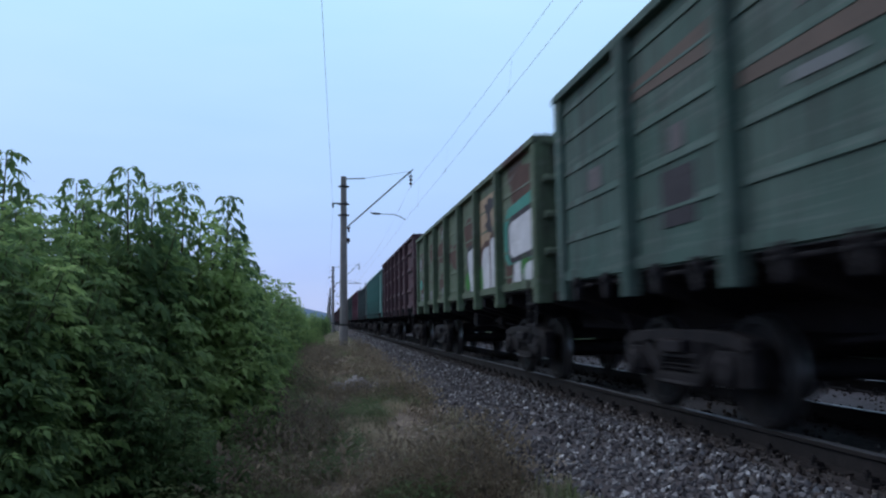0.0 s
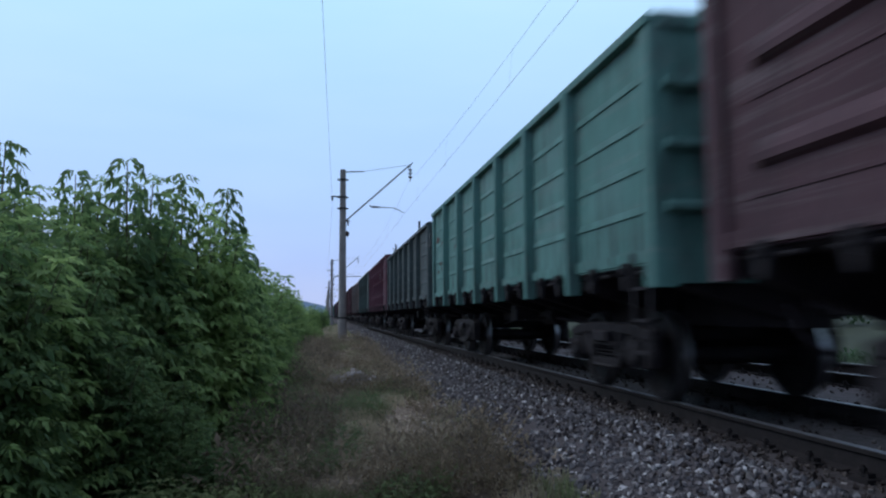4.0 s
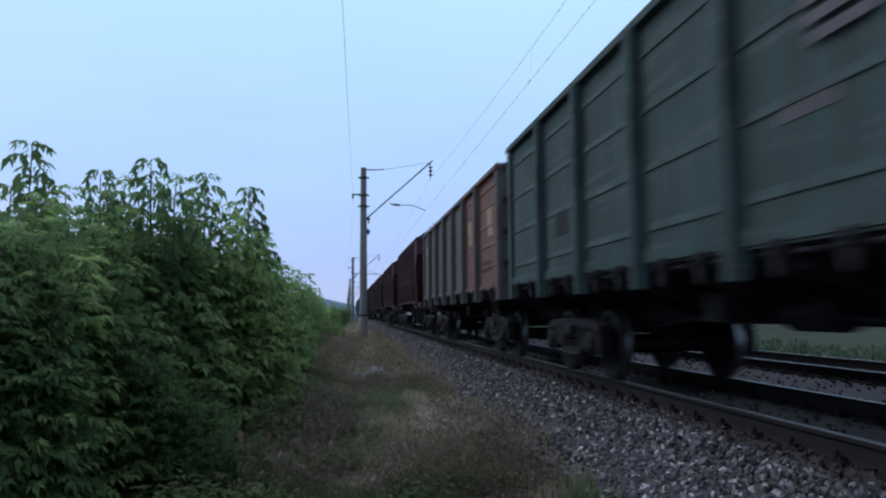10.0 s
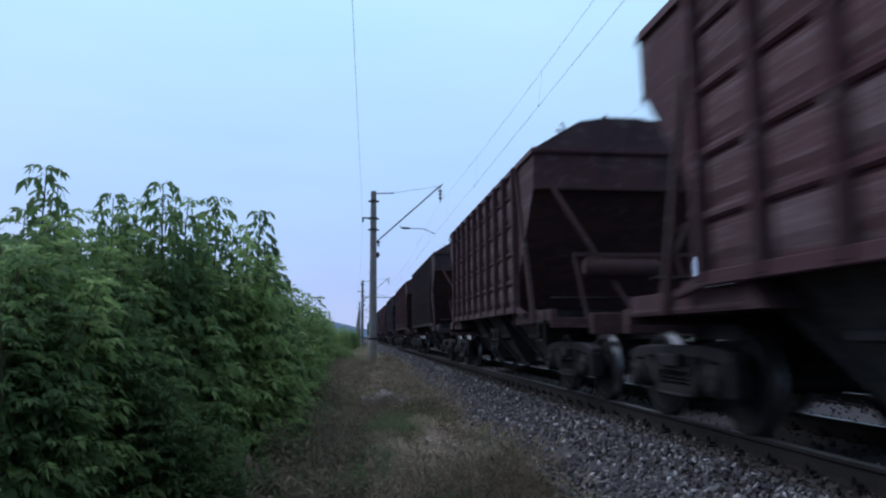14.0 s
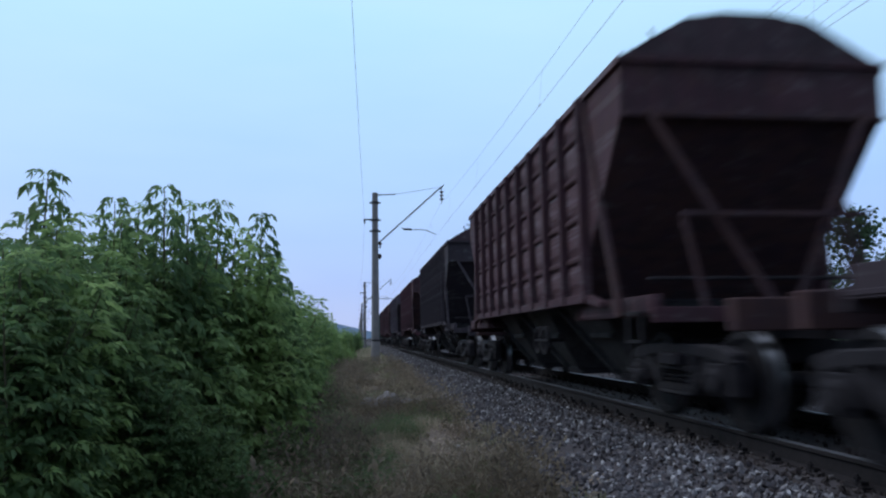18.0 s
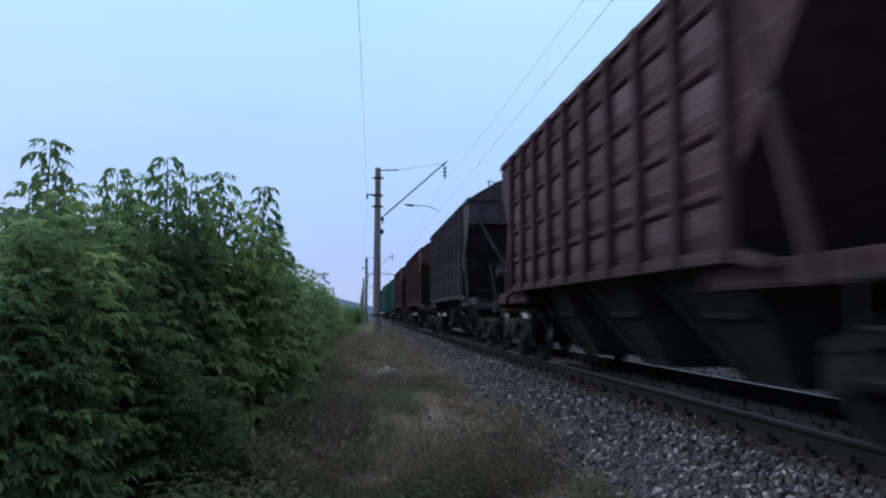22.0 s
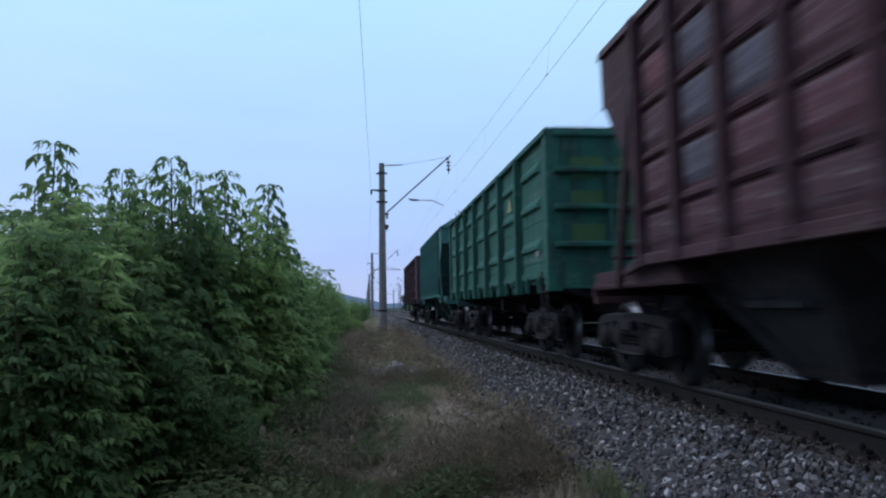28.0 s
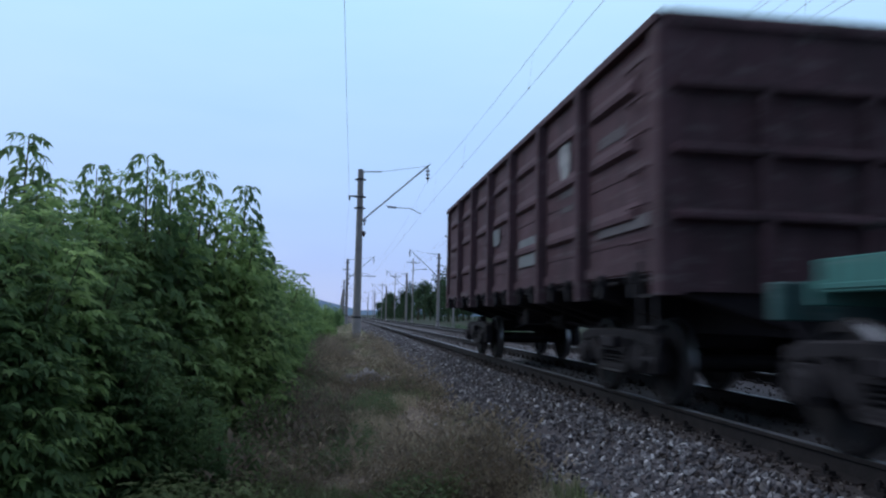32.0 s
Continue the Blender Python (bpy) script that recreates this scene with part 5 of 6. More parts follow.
# kind and builder, in running order
TRAIN = [
    ("g", green_wagon), ("g", graffiti_wagon),
    ("g", lambda: gondola("open_wagon", "dull maroon open wagon with pressed side ribs", MAROON, 3.89, "mixed", 3, marks=MARKS_B)),
    ("g", teal_wagon), ("g", slate_wagon), ("g", red_wagon), ("g", emblem_wagon), ("g", mixed_wagon),
    ("h", first_hopper),
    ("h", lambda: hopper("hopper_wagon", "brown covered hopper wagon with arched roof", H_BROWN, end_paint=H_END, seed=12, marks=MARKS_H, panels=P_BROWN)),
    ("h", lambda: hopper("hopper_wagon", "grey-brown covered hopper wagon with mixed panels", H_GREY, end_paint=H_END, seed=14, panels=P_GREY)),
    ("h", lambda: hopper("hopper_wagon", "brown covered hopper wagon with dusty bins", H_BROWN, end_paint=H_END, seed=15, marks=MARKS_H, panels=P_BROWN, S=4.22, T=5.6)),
    ("h", lambda: hopper("hopper_wagon", "dark grey covered hopper wagon with a dark end", H_DARK, seed=17, panels=P_DARK)),
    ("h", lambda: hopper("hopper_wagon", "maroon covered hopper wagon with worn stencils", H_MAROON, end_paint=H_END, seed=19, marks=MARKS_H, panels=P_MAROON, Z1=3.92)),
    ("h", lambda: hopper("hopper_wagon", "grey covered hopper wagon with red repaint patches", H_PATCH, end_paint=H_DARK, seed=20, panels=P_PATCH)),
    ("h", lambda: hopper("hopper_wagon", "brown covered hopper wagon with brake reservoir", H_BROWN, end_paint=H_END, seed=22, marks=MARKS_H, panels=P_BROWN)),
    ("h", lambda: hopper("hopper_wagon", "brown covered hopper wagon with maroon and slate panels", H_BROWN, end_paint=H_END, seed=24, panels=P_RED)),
    ("g", jade_wagon), ("h", jade_hopper), ("g", last_wagon),
]
LONG = {"g": 14.617, "h": 15.414}
FIRST = 2.302                   # middle of the first wagon at the start
WAGONS = []
at_y = FIRST
for i, (kd, make) in enumerate(TRAIN):
    if i:
        at_y += (LONG[TRAIN[i - 1][0]] + LONG[kd]) / 2
    WAGONS.append((make(), at_y - (.3 if i == 11 else 0)))      # one wagon nudged to fit the camera's view


VIEW_OFFSETS = ((0.0, .17), (4.8, -.17), (8.5, 0.0), (11.5, .14), (15.5, 0.0), (20.0, .10), (24.4, .42), (28.8, .10), (32.0, -.2))


def run_at(t):
    """Metres run by the train, which gathers a little speed; offsets fit it to the camera's view."""
    view_offset = VIEW_OFFSETS[-1][1]
    for (a, p), (b, q) in zip(VIEW_OFFSETS, VIEW_OFFSETS[1:]):
        if a <= t <= b:
            k = (t - a) / (b - a)
            view_offset = p + (q - p) * k * k * (3 - 2 * k)
            break
    return 8.2853 * t + 0.009608 * t * t + view_offset


def motions():
    """The train rolls towards the camera and past it; every wheelset turns with the way run."""
    for w, y0 in WAGONS:
        walk(w, [(t, pose(AXIS + BIAS, y0 - run_at(t), 0)) for t in [i * 1.0 for i in range(33)]])
    for w, off in SPINNERS:
        rows = []
        for i in range(0, 481):
            t = i / 15
            rows.append((t, Matrix.Translation((0, off, WHEEL_R)) @ Matrix.Rotation(run_at(t) / WHEEL_R, 4, 'X')))
        walk(w, rows)


# ---------------------------------------------------------------- overhead line
def span_points(a, b, sag, n=14):
    a, b = Vector(a), Vector(b)
    return [a.lerp(b, i / n) - Vector((0, 0, sag * 4 * (i / n) * (1 - i / n))) for i in range(n + 1)]


MAST_Y = [39.0, 102.6, 166, 230, 294, 358, 422]


def mast(x, y, base, top, side):
    """Concrete mast with cantilever; side +1 reaches to +x."""
    m = tagged(new("overhead_line_mast"), "weathered concrete overhead-line mast with iron cantilever", "mast", "overhead-line masts")
    m.location = (x, y, 0)
    g = Geo().lathe([(base - .4, .215), (base + 1.0, .212), (top - .02, .15), (top, .13), (top, 0)], "z", 18)
    g.part("pole", M["concrete"], m, smooth=True)
    g = Geo().lathe([(base - .4, .235), (base + 1.05, .232), (base + 1.1, .212)], "z", 18)
    g.part("painted_base", M["concrete"], m, "paler whitewashed pole foot", smooth=True)
    for z, r in ((top - .55, .20), (top - 1.5, .19), (top - 2.1, .2), (base + 1.15, .225)):
        Geo().lathe([(z - .05, .15), (z - .05, r), (z + .05, r), (z + .05, .15)], "z", 16).part("band", M["iron"], m)
        if z > base + 2:
            Geo().box(-.30, .30, -.03, .03, z - .04, z + .04).part("clamp", M["iron"], m)
    s = side
    hook = (s * 3.62, 0, top + .36)
    foot = (s * .2, 0, top - 2.72)
    Geo().tube(foot, hook, .038, 10).part("cantilever", M["iron"], m)
    Geo().pipe([(s * .15, 0, top - .12), (s * 1.1, 0, top - .08)], .03).pipe([(s * 1.1, 0, top - .08), hook], .009).part("tie_rod", M["iron"], m)
    Geo().beam((hook[0] - s * .1, 0, hook[2] - .16), (hook[0] + s * .14, 0, hook[2] + .13), .05, .05).part("hook", M["iron"], m)
    g = Geo()
    for k in range(3):
        z = hook[2] - .28 - k * .2
        g.lathe([(z + .05, .03), (z + .03, .11), (z - .02, .12), (z - .05, .04), (z - .14, .03)], "z", 12, at=(hook[0], 0, 0))
    g.tube((hook[0], 0, hook[2]), (hook[0], 0, hook[2] - .95), .015, 6)
    g.part("insulator_string", M["porcelain"], m)
    g = Geo()
    g.pipe([(s * 1.42, 0, top - 1.90), (s * 1.55, 0, top - 2.0)], .03).tube((s * 1.55, 0, top - 1.98), (s * 1.95, 0, top - 2.0), .055, 10)
    g.pipe([(s * 1.95, 0, top - 2.0), (s * 2.72, 0, top - 2.02), (s * 3.3, 0, top - 2.28)], .02)
    g.part("steady_arm", M["iron"], m)
    g = Geo()
    g.lathe([(top - 2.72, .04), (top - 2.74, .1), (top - 2.8, .1), (top - 2.84, .04), (top - 3.0, .05), (top - 3.02, 0)], "z", 10, at=(s * .27, 0, 0))
    g.lathe([(top - 3.3, .03), (top - 3.36, .1), (top - 3.5, .11), (top - 3.56, .05), (top - 3.66, 0)], "z", 10, at=(s * .24, 0, 0))
    g.beam((s * .1, 0, top - 2.74), (s * .3, 0, top - 2.74), .05, .05)
    g.part("base_insulator", M["porcelain"], m)
    g = Geo().beam((-s * .62, 0, top - 1.46), (s * .2, 0, top - 1.46), .07, .07).tube((-s * .56, 0, top - 1.5), (-s * .56, 0, top - 1.68), .05, 8)
    g.part("feeder_arm", M["iron"], m)
    Geo().tube((-s * .16, -.02, base), (-s * .13, -.02, top - .2), .012, 6).part("earth_wire", M["wire"], m)
    return m


first_mast = mast(0.94, MAST_Y[0], -0.36, 8.70, 1)
for y in MAST_Y[1:]:
    copy_thing(first_mast, pose(1.0, y, -0.03))
reg = Geo().tube((1.2, MAST_Y[1], 6.35), (5.0, MAST_Y[1], 6.3), .045, 8).tube((2.6, MAST_Y[1], 6.33), (3.0, MAST_Y[1], 6.33), .11, 10)
tagged(reg.part("registration_arm", M["iron"]), "iron registration arm reaching over the track from a mast", "arm")
RIGHT_Y = [89.0, 132.0, 190, 250, 310]
other = mast(12.0, RIGHT_Y[0], -0.9, 8.6, -1)
for y in RIGHT_Y[1:]:
    copy_thing(other, pose(12.0, y, 0))


def wire(name, label, pts, r=0.008, group="overhead wires"):
    g = Geo().pipe(pts, r, 6)
    ob = g.part(name, M["wire"])
    return tagged(ob, label, "wire", group)


def overhead(axis, ys, z_mess, z_cont, off):
    pts, con = [], []
    for i, (a, b) in enumerate(zip(ys, ys[1:])):
        pts += span_points((axis + off, a, z_mess), (axis + off, b, z_mess), 0.85)
        con += span_points((axis + off - .1 + .08 * (-1) ** i, a, z_cont), (axis + off - .1 - .08 * (-1) ** i, b, z_cont), 0.05)
    m = wire("messenger_wire", "thin sagging messenger wire over the track", pts, 0.0038)
    c = wire("contact_wire", "taut contact wire over the track", con, 0.0042)
    for (a, b) in zip(ys, ys[1:3]):
        for k in (0.07, .2, .35, .5, .65, .8, .93):
            y = a + (b - a) * k
            zt = z_mess - 0.85 * 4 * k * (1 - k)
            g = Geo().tube((axis + off, y, zt), (axis + off - .1, y, z_cont - .05 * 4 * k * (1 - k)), .0016, 5)
            g.box(axis + off - .11, axis + off - .09, y - .018, y + .018, z_cont - .03, z_cont + .015)
            tagged(g.part("dropper", M["wire"]), "thin dropper clamped to the contact wire", "dropper", "droppers")
    return m


overhead(AXIS, [-24.6] + MAST_Y, 8.08, 6.44, 0.0)
overhead(AXIS2, [-39, 25] + RIGHT_Y, 8.0, 6.40, 0.0)
feed = []
prev = (-0.70, -24.6, 7.1)
for y in MAST_Y:
    feed += span_points(prev, (0.38, y, 7.02), 0.7)
    prev = (0.38, y, 7.02)
wire("feeder_wire", "thin feeder wire slung along the masts", feed, 0.004)


# wooden line poles beyond the second track
def line_pole(x, y, h):
    p = tagged(new("line_pole"), "slim wooden line pole with a cross-arm", "pole", "line poles")
    p.location = (x, y, -0.6)
    Geo().tube((0, 0, 0), (0, 0, h), .14, 10, .09).part("post", M["concrete"], p, smooth=True)
    Geo().box(-1.3, 1.3, -.05, .05, h - .95, h - .83).part("cross_arm", M["iron"], p)
    for x_ in (-1.2, -.4, .4, 1.2):
        Geo().tube((x_, 0, h - .83), (x_, 0, h - .6), .04, 8).part("insulator", M["porcelain"], p)
    return p


lp = line_pole(14.5, 146, 13.0)
for y in (96, 200, 260, 330):
    copy_thing(lp, pose(15.0, y, -0.6))
for dx, dz in ((-1.2, 0), (-.4, 0), (.4, 0), (1.2, 0)):
    pts, ys = [], [-40, 20, 96, 146, 200, 260, 330]
    for a, b in zip(ys, ys[1:]):
        pts += span_points((15 + dx, a, 11.8 + dz), (15 + dx, b, 11.8 + dz), 0.9, 8)
    wire("line_wire", "thin wire of the pole line", pts, 0.006, "line wires")


# ---------------------------------------------------------------- plants
def leaf_mat(name, dark, mid, light, weights=(.45, .2, .35), scale=0.8):
    """Leaves that differ one from another, patch from patch and plant from plant."""
    m, n, l, p = nodes_of(name)
    g = n.new("ShaderNodeNewGeometry")
    oi = n.new("ShaderNodeObjectInfo")
    big = noise_node(n, l, scale, 3)
    spread = ramp_node(n, l, big.outputs["Fac"], [(.35, (0, 0, 0)), (.65, (1, 1, 1))])
    a = mix_node(n, l, weights[1] / (weights[0] + weights[1]), g.outputs["Random Per Island"], spread.outputs[0])
    a = mix_node(n, l, weights[2], a.outputs[2], oi.outputs["Random"])
    r = ramp_node(n, l, a.outputs[2], [(0.2, dark), (0.5, mid), (0.85, light)])
    l.new(r.outputs[0], p.inputs["Base Color"])
    p.inputs["Roughness"].default_value = 0.6
    p.inputs["Specular IOR Level"].default_value = 0.14
    tr = n.new("ShaderNodeBsdfTranslucent")
    l.new(r.outputs[0], tr.inputs[0])
    mx = n.new("ShaderNodeMixShader")
    mx.inputs[0].default_value = 0.58
    l.new(p.outputs[0], mx.inputs[1]); l.new(tr.outputs[0], mx.inputs[2])
    l.new(mx.outputs[0], n["Material Output"].inputs[0])
    return m


M["leaf"] = leaf_mat("boxelder_leaves", (0.078, 0.142, 0.068), (0.108, 0.182, 0.078), (0.154, 0.222, 0.085))
# far_leaves has some distance haze put into its green, a slight blue lift
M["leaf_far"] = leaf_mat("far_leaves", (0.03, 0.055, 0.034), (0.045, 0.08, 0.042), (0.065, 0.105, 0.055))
M["weed"] = leaf_mat("weed_leaves", (0.09, 0.134, 0.062), (0.144, 0.192, 0.086), (0.21, 0.252, 0.12))
M["grass"] = leaf_mat("grass_blades", (0.151, 0.19, 0.095), (0.269, 0.241, 0.174), (0.47, 0.403, 0.302), (.3, .7, 0), 0.9)
M["straw"] = leaf_mat("dry_litter", (0.16, 0.125, 0.10), (0.32, 0.26, 0.20), (0.55, 0.48, 0.39), (.8, .2, 0))
M["dry_weed"] = leaf_mat("dry_brown_weed", (0.098, 0.081, 0.06), (0.161, 0.132, 0.098), (0.253, 0.207, 0.149), (.4, .6, 0), 1.2)


def unit(v):
    return v / (np.linalg.norm(v) + 1e-9)


def add_leaflet(V, Fc, o, d, n, ln, wd):
    """A folded pointed blade from o along d."""
    s = unit(np.cross(d, n))
    k = len(V)
    V += [o, o + d * ln * .42 + s * wd * .5 + n * wd * .12, o + d * ln * .42 - s * wd * .5 + n * wd * .12, o + d * ln - n * ln * .18, o + d * ln * .5]
    Fc += [(k, k + 4, k + 1), (k, k + 2, k + 4), (k + 1, k + 4, k + 3), (k + 4, k + 2, k + 3)]


def add_compound(V, Fc, rng, o, d, size, hang=0.0):
    """A pinnate leaf that arches out, its leaflets spread and hanging at the tips."""
    up = np.array((0, 0, 1.0))
    n = unit(up - d * d[2] + rng.normal(0, .2, 3))
    p, dd = np.array(o, float), d.copy()
    drop = rng.uniform(.16, .4) + hang
    for i in range(3):
        p = p + dd * size * (.30 if i == 0 else .22)
        dd = unit(dd + np.array((0, 0, -drop)))
        s = unit(np.cross(dd, n))
        if i < 2 or rng.random() < .5:
            for q in (-1, 1):
                dl = unit(dd * .62 + s * q * .8 + np.array((0, 0, -rng.uniform(.05, .4) - 1.3 * hang)) + rng.normal(0, .16, 3))
                add_leaflet(V, Fc, p, dl, unit(n + rng.normal(0, .25, 3)), size * rng.uniform(.36, .5), size * rng.uniform(.17, .24) * (1 - .5 * hang))
    add_leaflet(V, Fc, p, unit(dd + np.array((0, 0, -drop))), n, size * rng.uniform(.45, .56), size * .23)


def sapling_meshes(seed, h, stems, leaf, bushy, mat, low=.12):
    rng = np.random.default_rng(seed)
    V, Fc = [], []
    g = Geo()
    hang = .3 if stems == 1 else 0.0
    for si in range(stems):
        a = rng.uniform(0, 6.28)
        lean = np.array((math.cos(a), math.sin(a), 0)) * rng.uniform(.05, .32) * (0 if si == 0 else 1)
        hh = h * (1 if si == 0 else rng.uniform(.55, .95))
        pts = [np.array((lean[0] * hh * t ** 1.3, lean[1] * hh * t ** 1.3, hh * t)) + rng.normal(0, .015, 3) for t in np.linspace(0, 1, 7)]
        for i, (p, q) in enumerate(zip(pts, pts[1:])):
            g.tube(p, q, .024 * (1 - i / 7.5), 6, .024 * (1 - (i + 1) / 7.5))
        # twigs
        z = hh * low
        turn = rng.uniform(0, 6.28)
        while z < hh:
            t = z / hh
            i = min(5, int(t * 6)); p = pts[i] + (pts[i + 1] - pts[i]) * (t * 6 - i)
            turn += 1.57 + rng.normal(0, .25)
            for q in (0, math.pi):
                d = unit(np.array((math.cos(turn + q), math.sin(turn + q), rng.uniform(.1, .7))))
                reach = (1 - t) ** .7 * bushy * rng.uniform(.5, 1.1)
                if reach > .2:
                    e = p + d * reach
                    g.tube(p, e, .007, 5, .004)
                    for k in np.arange(.25, 1.01, .2 / max(reach, .35)):
                        o = p + d * reach * k
                        for u in (-1, 1):
                            dl = unit(d * .6 + unit(np.cross(d, (0, 0, 1))) * u * .8 + np.array((0, 0, rng.uniform(-.1, .5))))
                            add_compound(V, Fc, rng, o, dl, leaf * rng.uniform(.7, 1.15), hang)
                    add_compound(V, Fc, rng, e, d, leaf, hang)
                else:
                    add_compound(V, Fc, rng, p, d, leaf * rng.uniform(.8, 1.15), hang)
            z += leaf * (.5 if t < .6 else .4 if stems > 1 else .27)
        for q in range(4):
            d = unit(np.array((math.cos(q * 1.57 + turn), math.sin(q * 1.57 + turn), .75)))
            add_compound(V, Fc, rng, pts[-1], d, leaf * .75, hang)
    me = bpy.data.meshes.new("crown")
    me.from_pydata([tuple(v) for v in V], [], Fc)
    me.materials.append(mat)
    return g.mesh("trunk", [M["bark"]]), me


M["leaf_pale"] = leaf_mat("pale_young_leaves", (0.16, 0.23, 0.15), (0.21, 0.29, 0.19), (0.26, 0.34, 0.23))
# Brighter leaves: the hedge's yellow-green, also used to lighten the thicket's shaded flank.
M["leaf_bright"] = leaf_mat("bright_boxelder_leaves", (0.145, 0.232, 0.093), (0.209, 0.319, 0.122), (0.278, 0.394, 0.151))
SAP = [sapling_meshes(40 + i, 3.0, st, lf, bu, M[mt]) for i, (st, lf, bu, mt) in enumerate((
    (3, .26, .62, "leaf"), (4, .24, .7, "leaf"), (3, .27, .55, "leaf"), (1, .265, .6, "leaf"), (4, .24, .75, "leaf"),
    (1, .25, .55, "leaf"), (4, .25, .72, "leaf_bright"), (3, .25, .8, "leaf_bright"), (1, .29, .85, "leaf_bright"), (1, .40, .3, "leaf_pale")))]


def sapling(k, x, y, s, rz, lean=(0, 0)):
    t = tagged(new("boxelder_sapling"), "leafy green boxelder sapling with drooping compound leaves", "sapling", "roadside saplings")
    t.matrix_basis = Matrix.LocRotScale((x, y, ground_z(x, y) - .03), Euler((lean[0], lean[1], rz)), (s, s, s))
    for nm, me in zip(("trunk", "crown"), SAP[k]):
        ob = new(nm, me)
        ob.parent = t
    return t


rng = random.Random(5)
# tall leaders that stand out of the thicket: x/y, tip height over the eye / y, y
for tx, tz, y, k in ((-.405, .236, 7.2, 5), (-.395, .19, 7.6, 3), (-.318, .197, 8.2, 3), (-.30, .17, 8.6, 5), (-.254, .214, 8.0, 3), (-.225, .17, 8.6, 5), (-.187, .194, 9.2, 5),
                     (-.20, .16, 9.6, 3), (-.130, .176, 10.2, 3), (-.142, .135, 10.6, 3), (-.118, .12, 11.2, 3),
                     (-.097, .0735, 19, 8), (-.104, .06, 17, 8), (-.066, .06, 27, 8), (-.075, .048, 25, 8), (-.037, .035, 44, 8), (-.05, .04, 36, 8)):
    x, top = tx * y, 0.93 + tz * y
    sapling(k, x, y, (top - ground_z(x, y)) / 3.05, rng.uniform(0, 6.28))
# pale shoots standing out of the shaded front of the thicket
for x, y, top in ((-1.95, 5.4, .12), (-2.28, 5.4, -.36), (-2.36, 5.4, .42), (-1.62, 6.6, .2)):
    sapling(9, x, y, (top - ground_z(x, y)) / 3.1, rng.uniform(0, 6.28))
# fuller crowns between the leaders
for tx, tz, y, k in ((-.43, .165, 7.6, 0), (-.36, .165, 7.8, 6), (-.29, .175, 8.4, 7), (-.255, .17, 8.8, 0), (-.225, .178, 8.6, 7),
                     (-.165, .145, 9.4, 7), (-.148, .13, 9.8, 6), (-.125, .12, 10.4, 7), (-.31, .16, 7.4, 7), (-.39, .15, 7.0, 6), (-.115, .095, 11.5, 7), (-.09, .068, 16, 6), (-.08, .06, 20, 7), (-.06, .048, 28, 6)):
    x, top = tx * y, 0.93 + tz * y
    sapling(k, x, y, (top - ground_z(x, y)) / 3.0, rng.uniform(0, 6.28))
# the dense near thicket
for i in range(84):
    y = 4.8 + 8.0 * rng.random()
    q = rng.uniform(.125, .52)
    edge = min(-1.5, -2.25 + .095 * (y - 4.8))
    x = min(-q * y, edge - 0.3 * rng.random())
    top = 0.93 + rng.uniform(.095, .15) * min(y, 10.5) * min(1, .78 + .3 * (edge - x)) * (.8 if y > 10.3 else 1)
    # brighter leaf colour makes up for light missing on the far flank
    brighter = rng.random() < (.25 if y < 8 else .6 if y < 9.3 else .95)
    sapling(rng.choice((6, 7)) if brighter else rng.choice((0, 1, 2, 4)), x, y, (top - ground_z(x, y)) / 3.0, rng.uniform(0, 6.28), (rng.uniform(-.06, .06), rng.uniform(-.06, .06)))
# low growth that steps down from the hedge to the verge and closes on the line further off
for i in range(72):
    y = 9.5 + 40 * (i / 72) ** 1.25
    edge = -1.42 + .30 * max(0, (y - 11) / 8) if y < 19 else -1.12 + .066 * (y - 19)
    edge = min(edge, .15)
    k = rng.random()
    x = edge - .15 - (1.1 + .03 * y) * k
    h = (.55 + 1.1 * k) * rng.uniform(.75, 1.15) * (1.1 if y > 20 else 1)
    sapling(rng.choice((6, 7, 6, 7, 4)), x, y, h / 3.05, rng.uniform(0, 6.28))
# the lower hedge that runs on along the line
for i in range(84):
    y = 12.5 + 75 * (i / 84) ** 1.6
    x = -1.5 + .03 * max(0, y - 25) - 0.2 * rng.random() - 3.2 * rng.random() ** 2.2
    h = rng.uniform(2.05, 2.6) * (1.12 if y < 32 else 1) * (1.1 if x < -2.6 else 1) * (.88 if y > 45 else 1)
    sapling(rng.choice((6, 7, 6, 7, 1)), x, y, h / 3.05, rng.uniform(0, 6.28))


def tuft_field(name, count, zone, hmin, hmax, mat, seed, wide=0.006):
    """Blades of grass, bent, joined."""
    r = np.random.default_rng(seed)
    V, Fc = [], []
    for i in range(count):
        x, y, s = zone(r)
        z = ground_z(x, y)
        for b in range(5):
            a = r.uniform(0, 6.28)
            h = r.uniform(hmin, hmax) * s
            q = np.array((math.cos(a), math.sin(a), 0.0))
            o = np.array((x, y, z - .01)) + q * r.uniform(0, .03)
            sd = np.array((-q[1], q[0], 0)) * wide * r.uniform(.7, 1.5)
            bend = r.uniform(.2, 1.0)
            mid, tip = o + q * h * .25 * bend + np.array((0, 0, h * .6)), o + q * h * .8 * bend + np.array((0, 0, h * (1 - .35 * bend)))
            k = len(V)
            V += [o - sd, o + sd, mid + sd * .8, mid - sd * .8, tip]
            Fc += [(k, k + 1, k + 2, k + 3), (k + 3, k + 2, k + 4)]
    me = bpy.data.meshes.new(name)
    me.from_pydata([tuple(v) for v in V], [], Fc)
    me.materials.append(mat)
    return new(name, me)


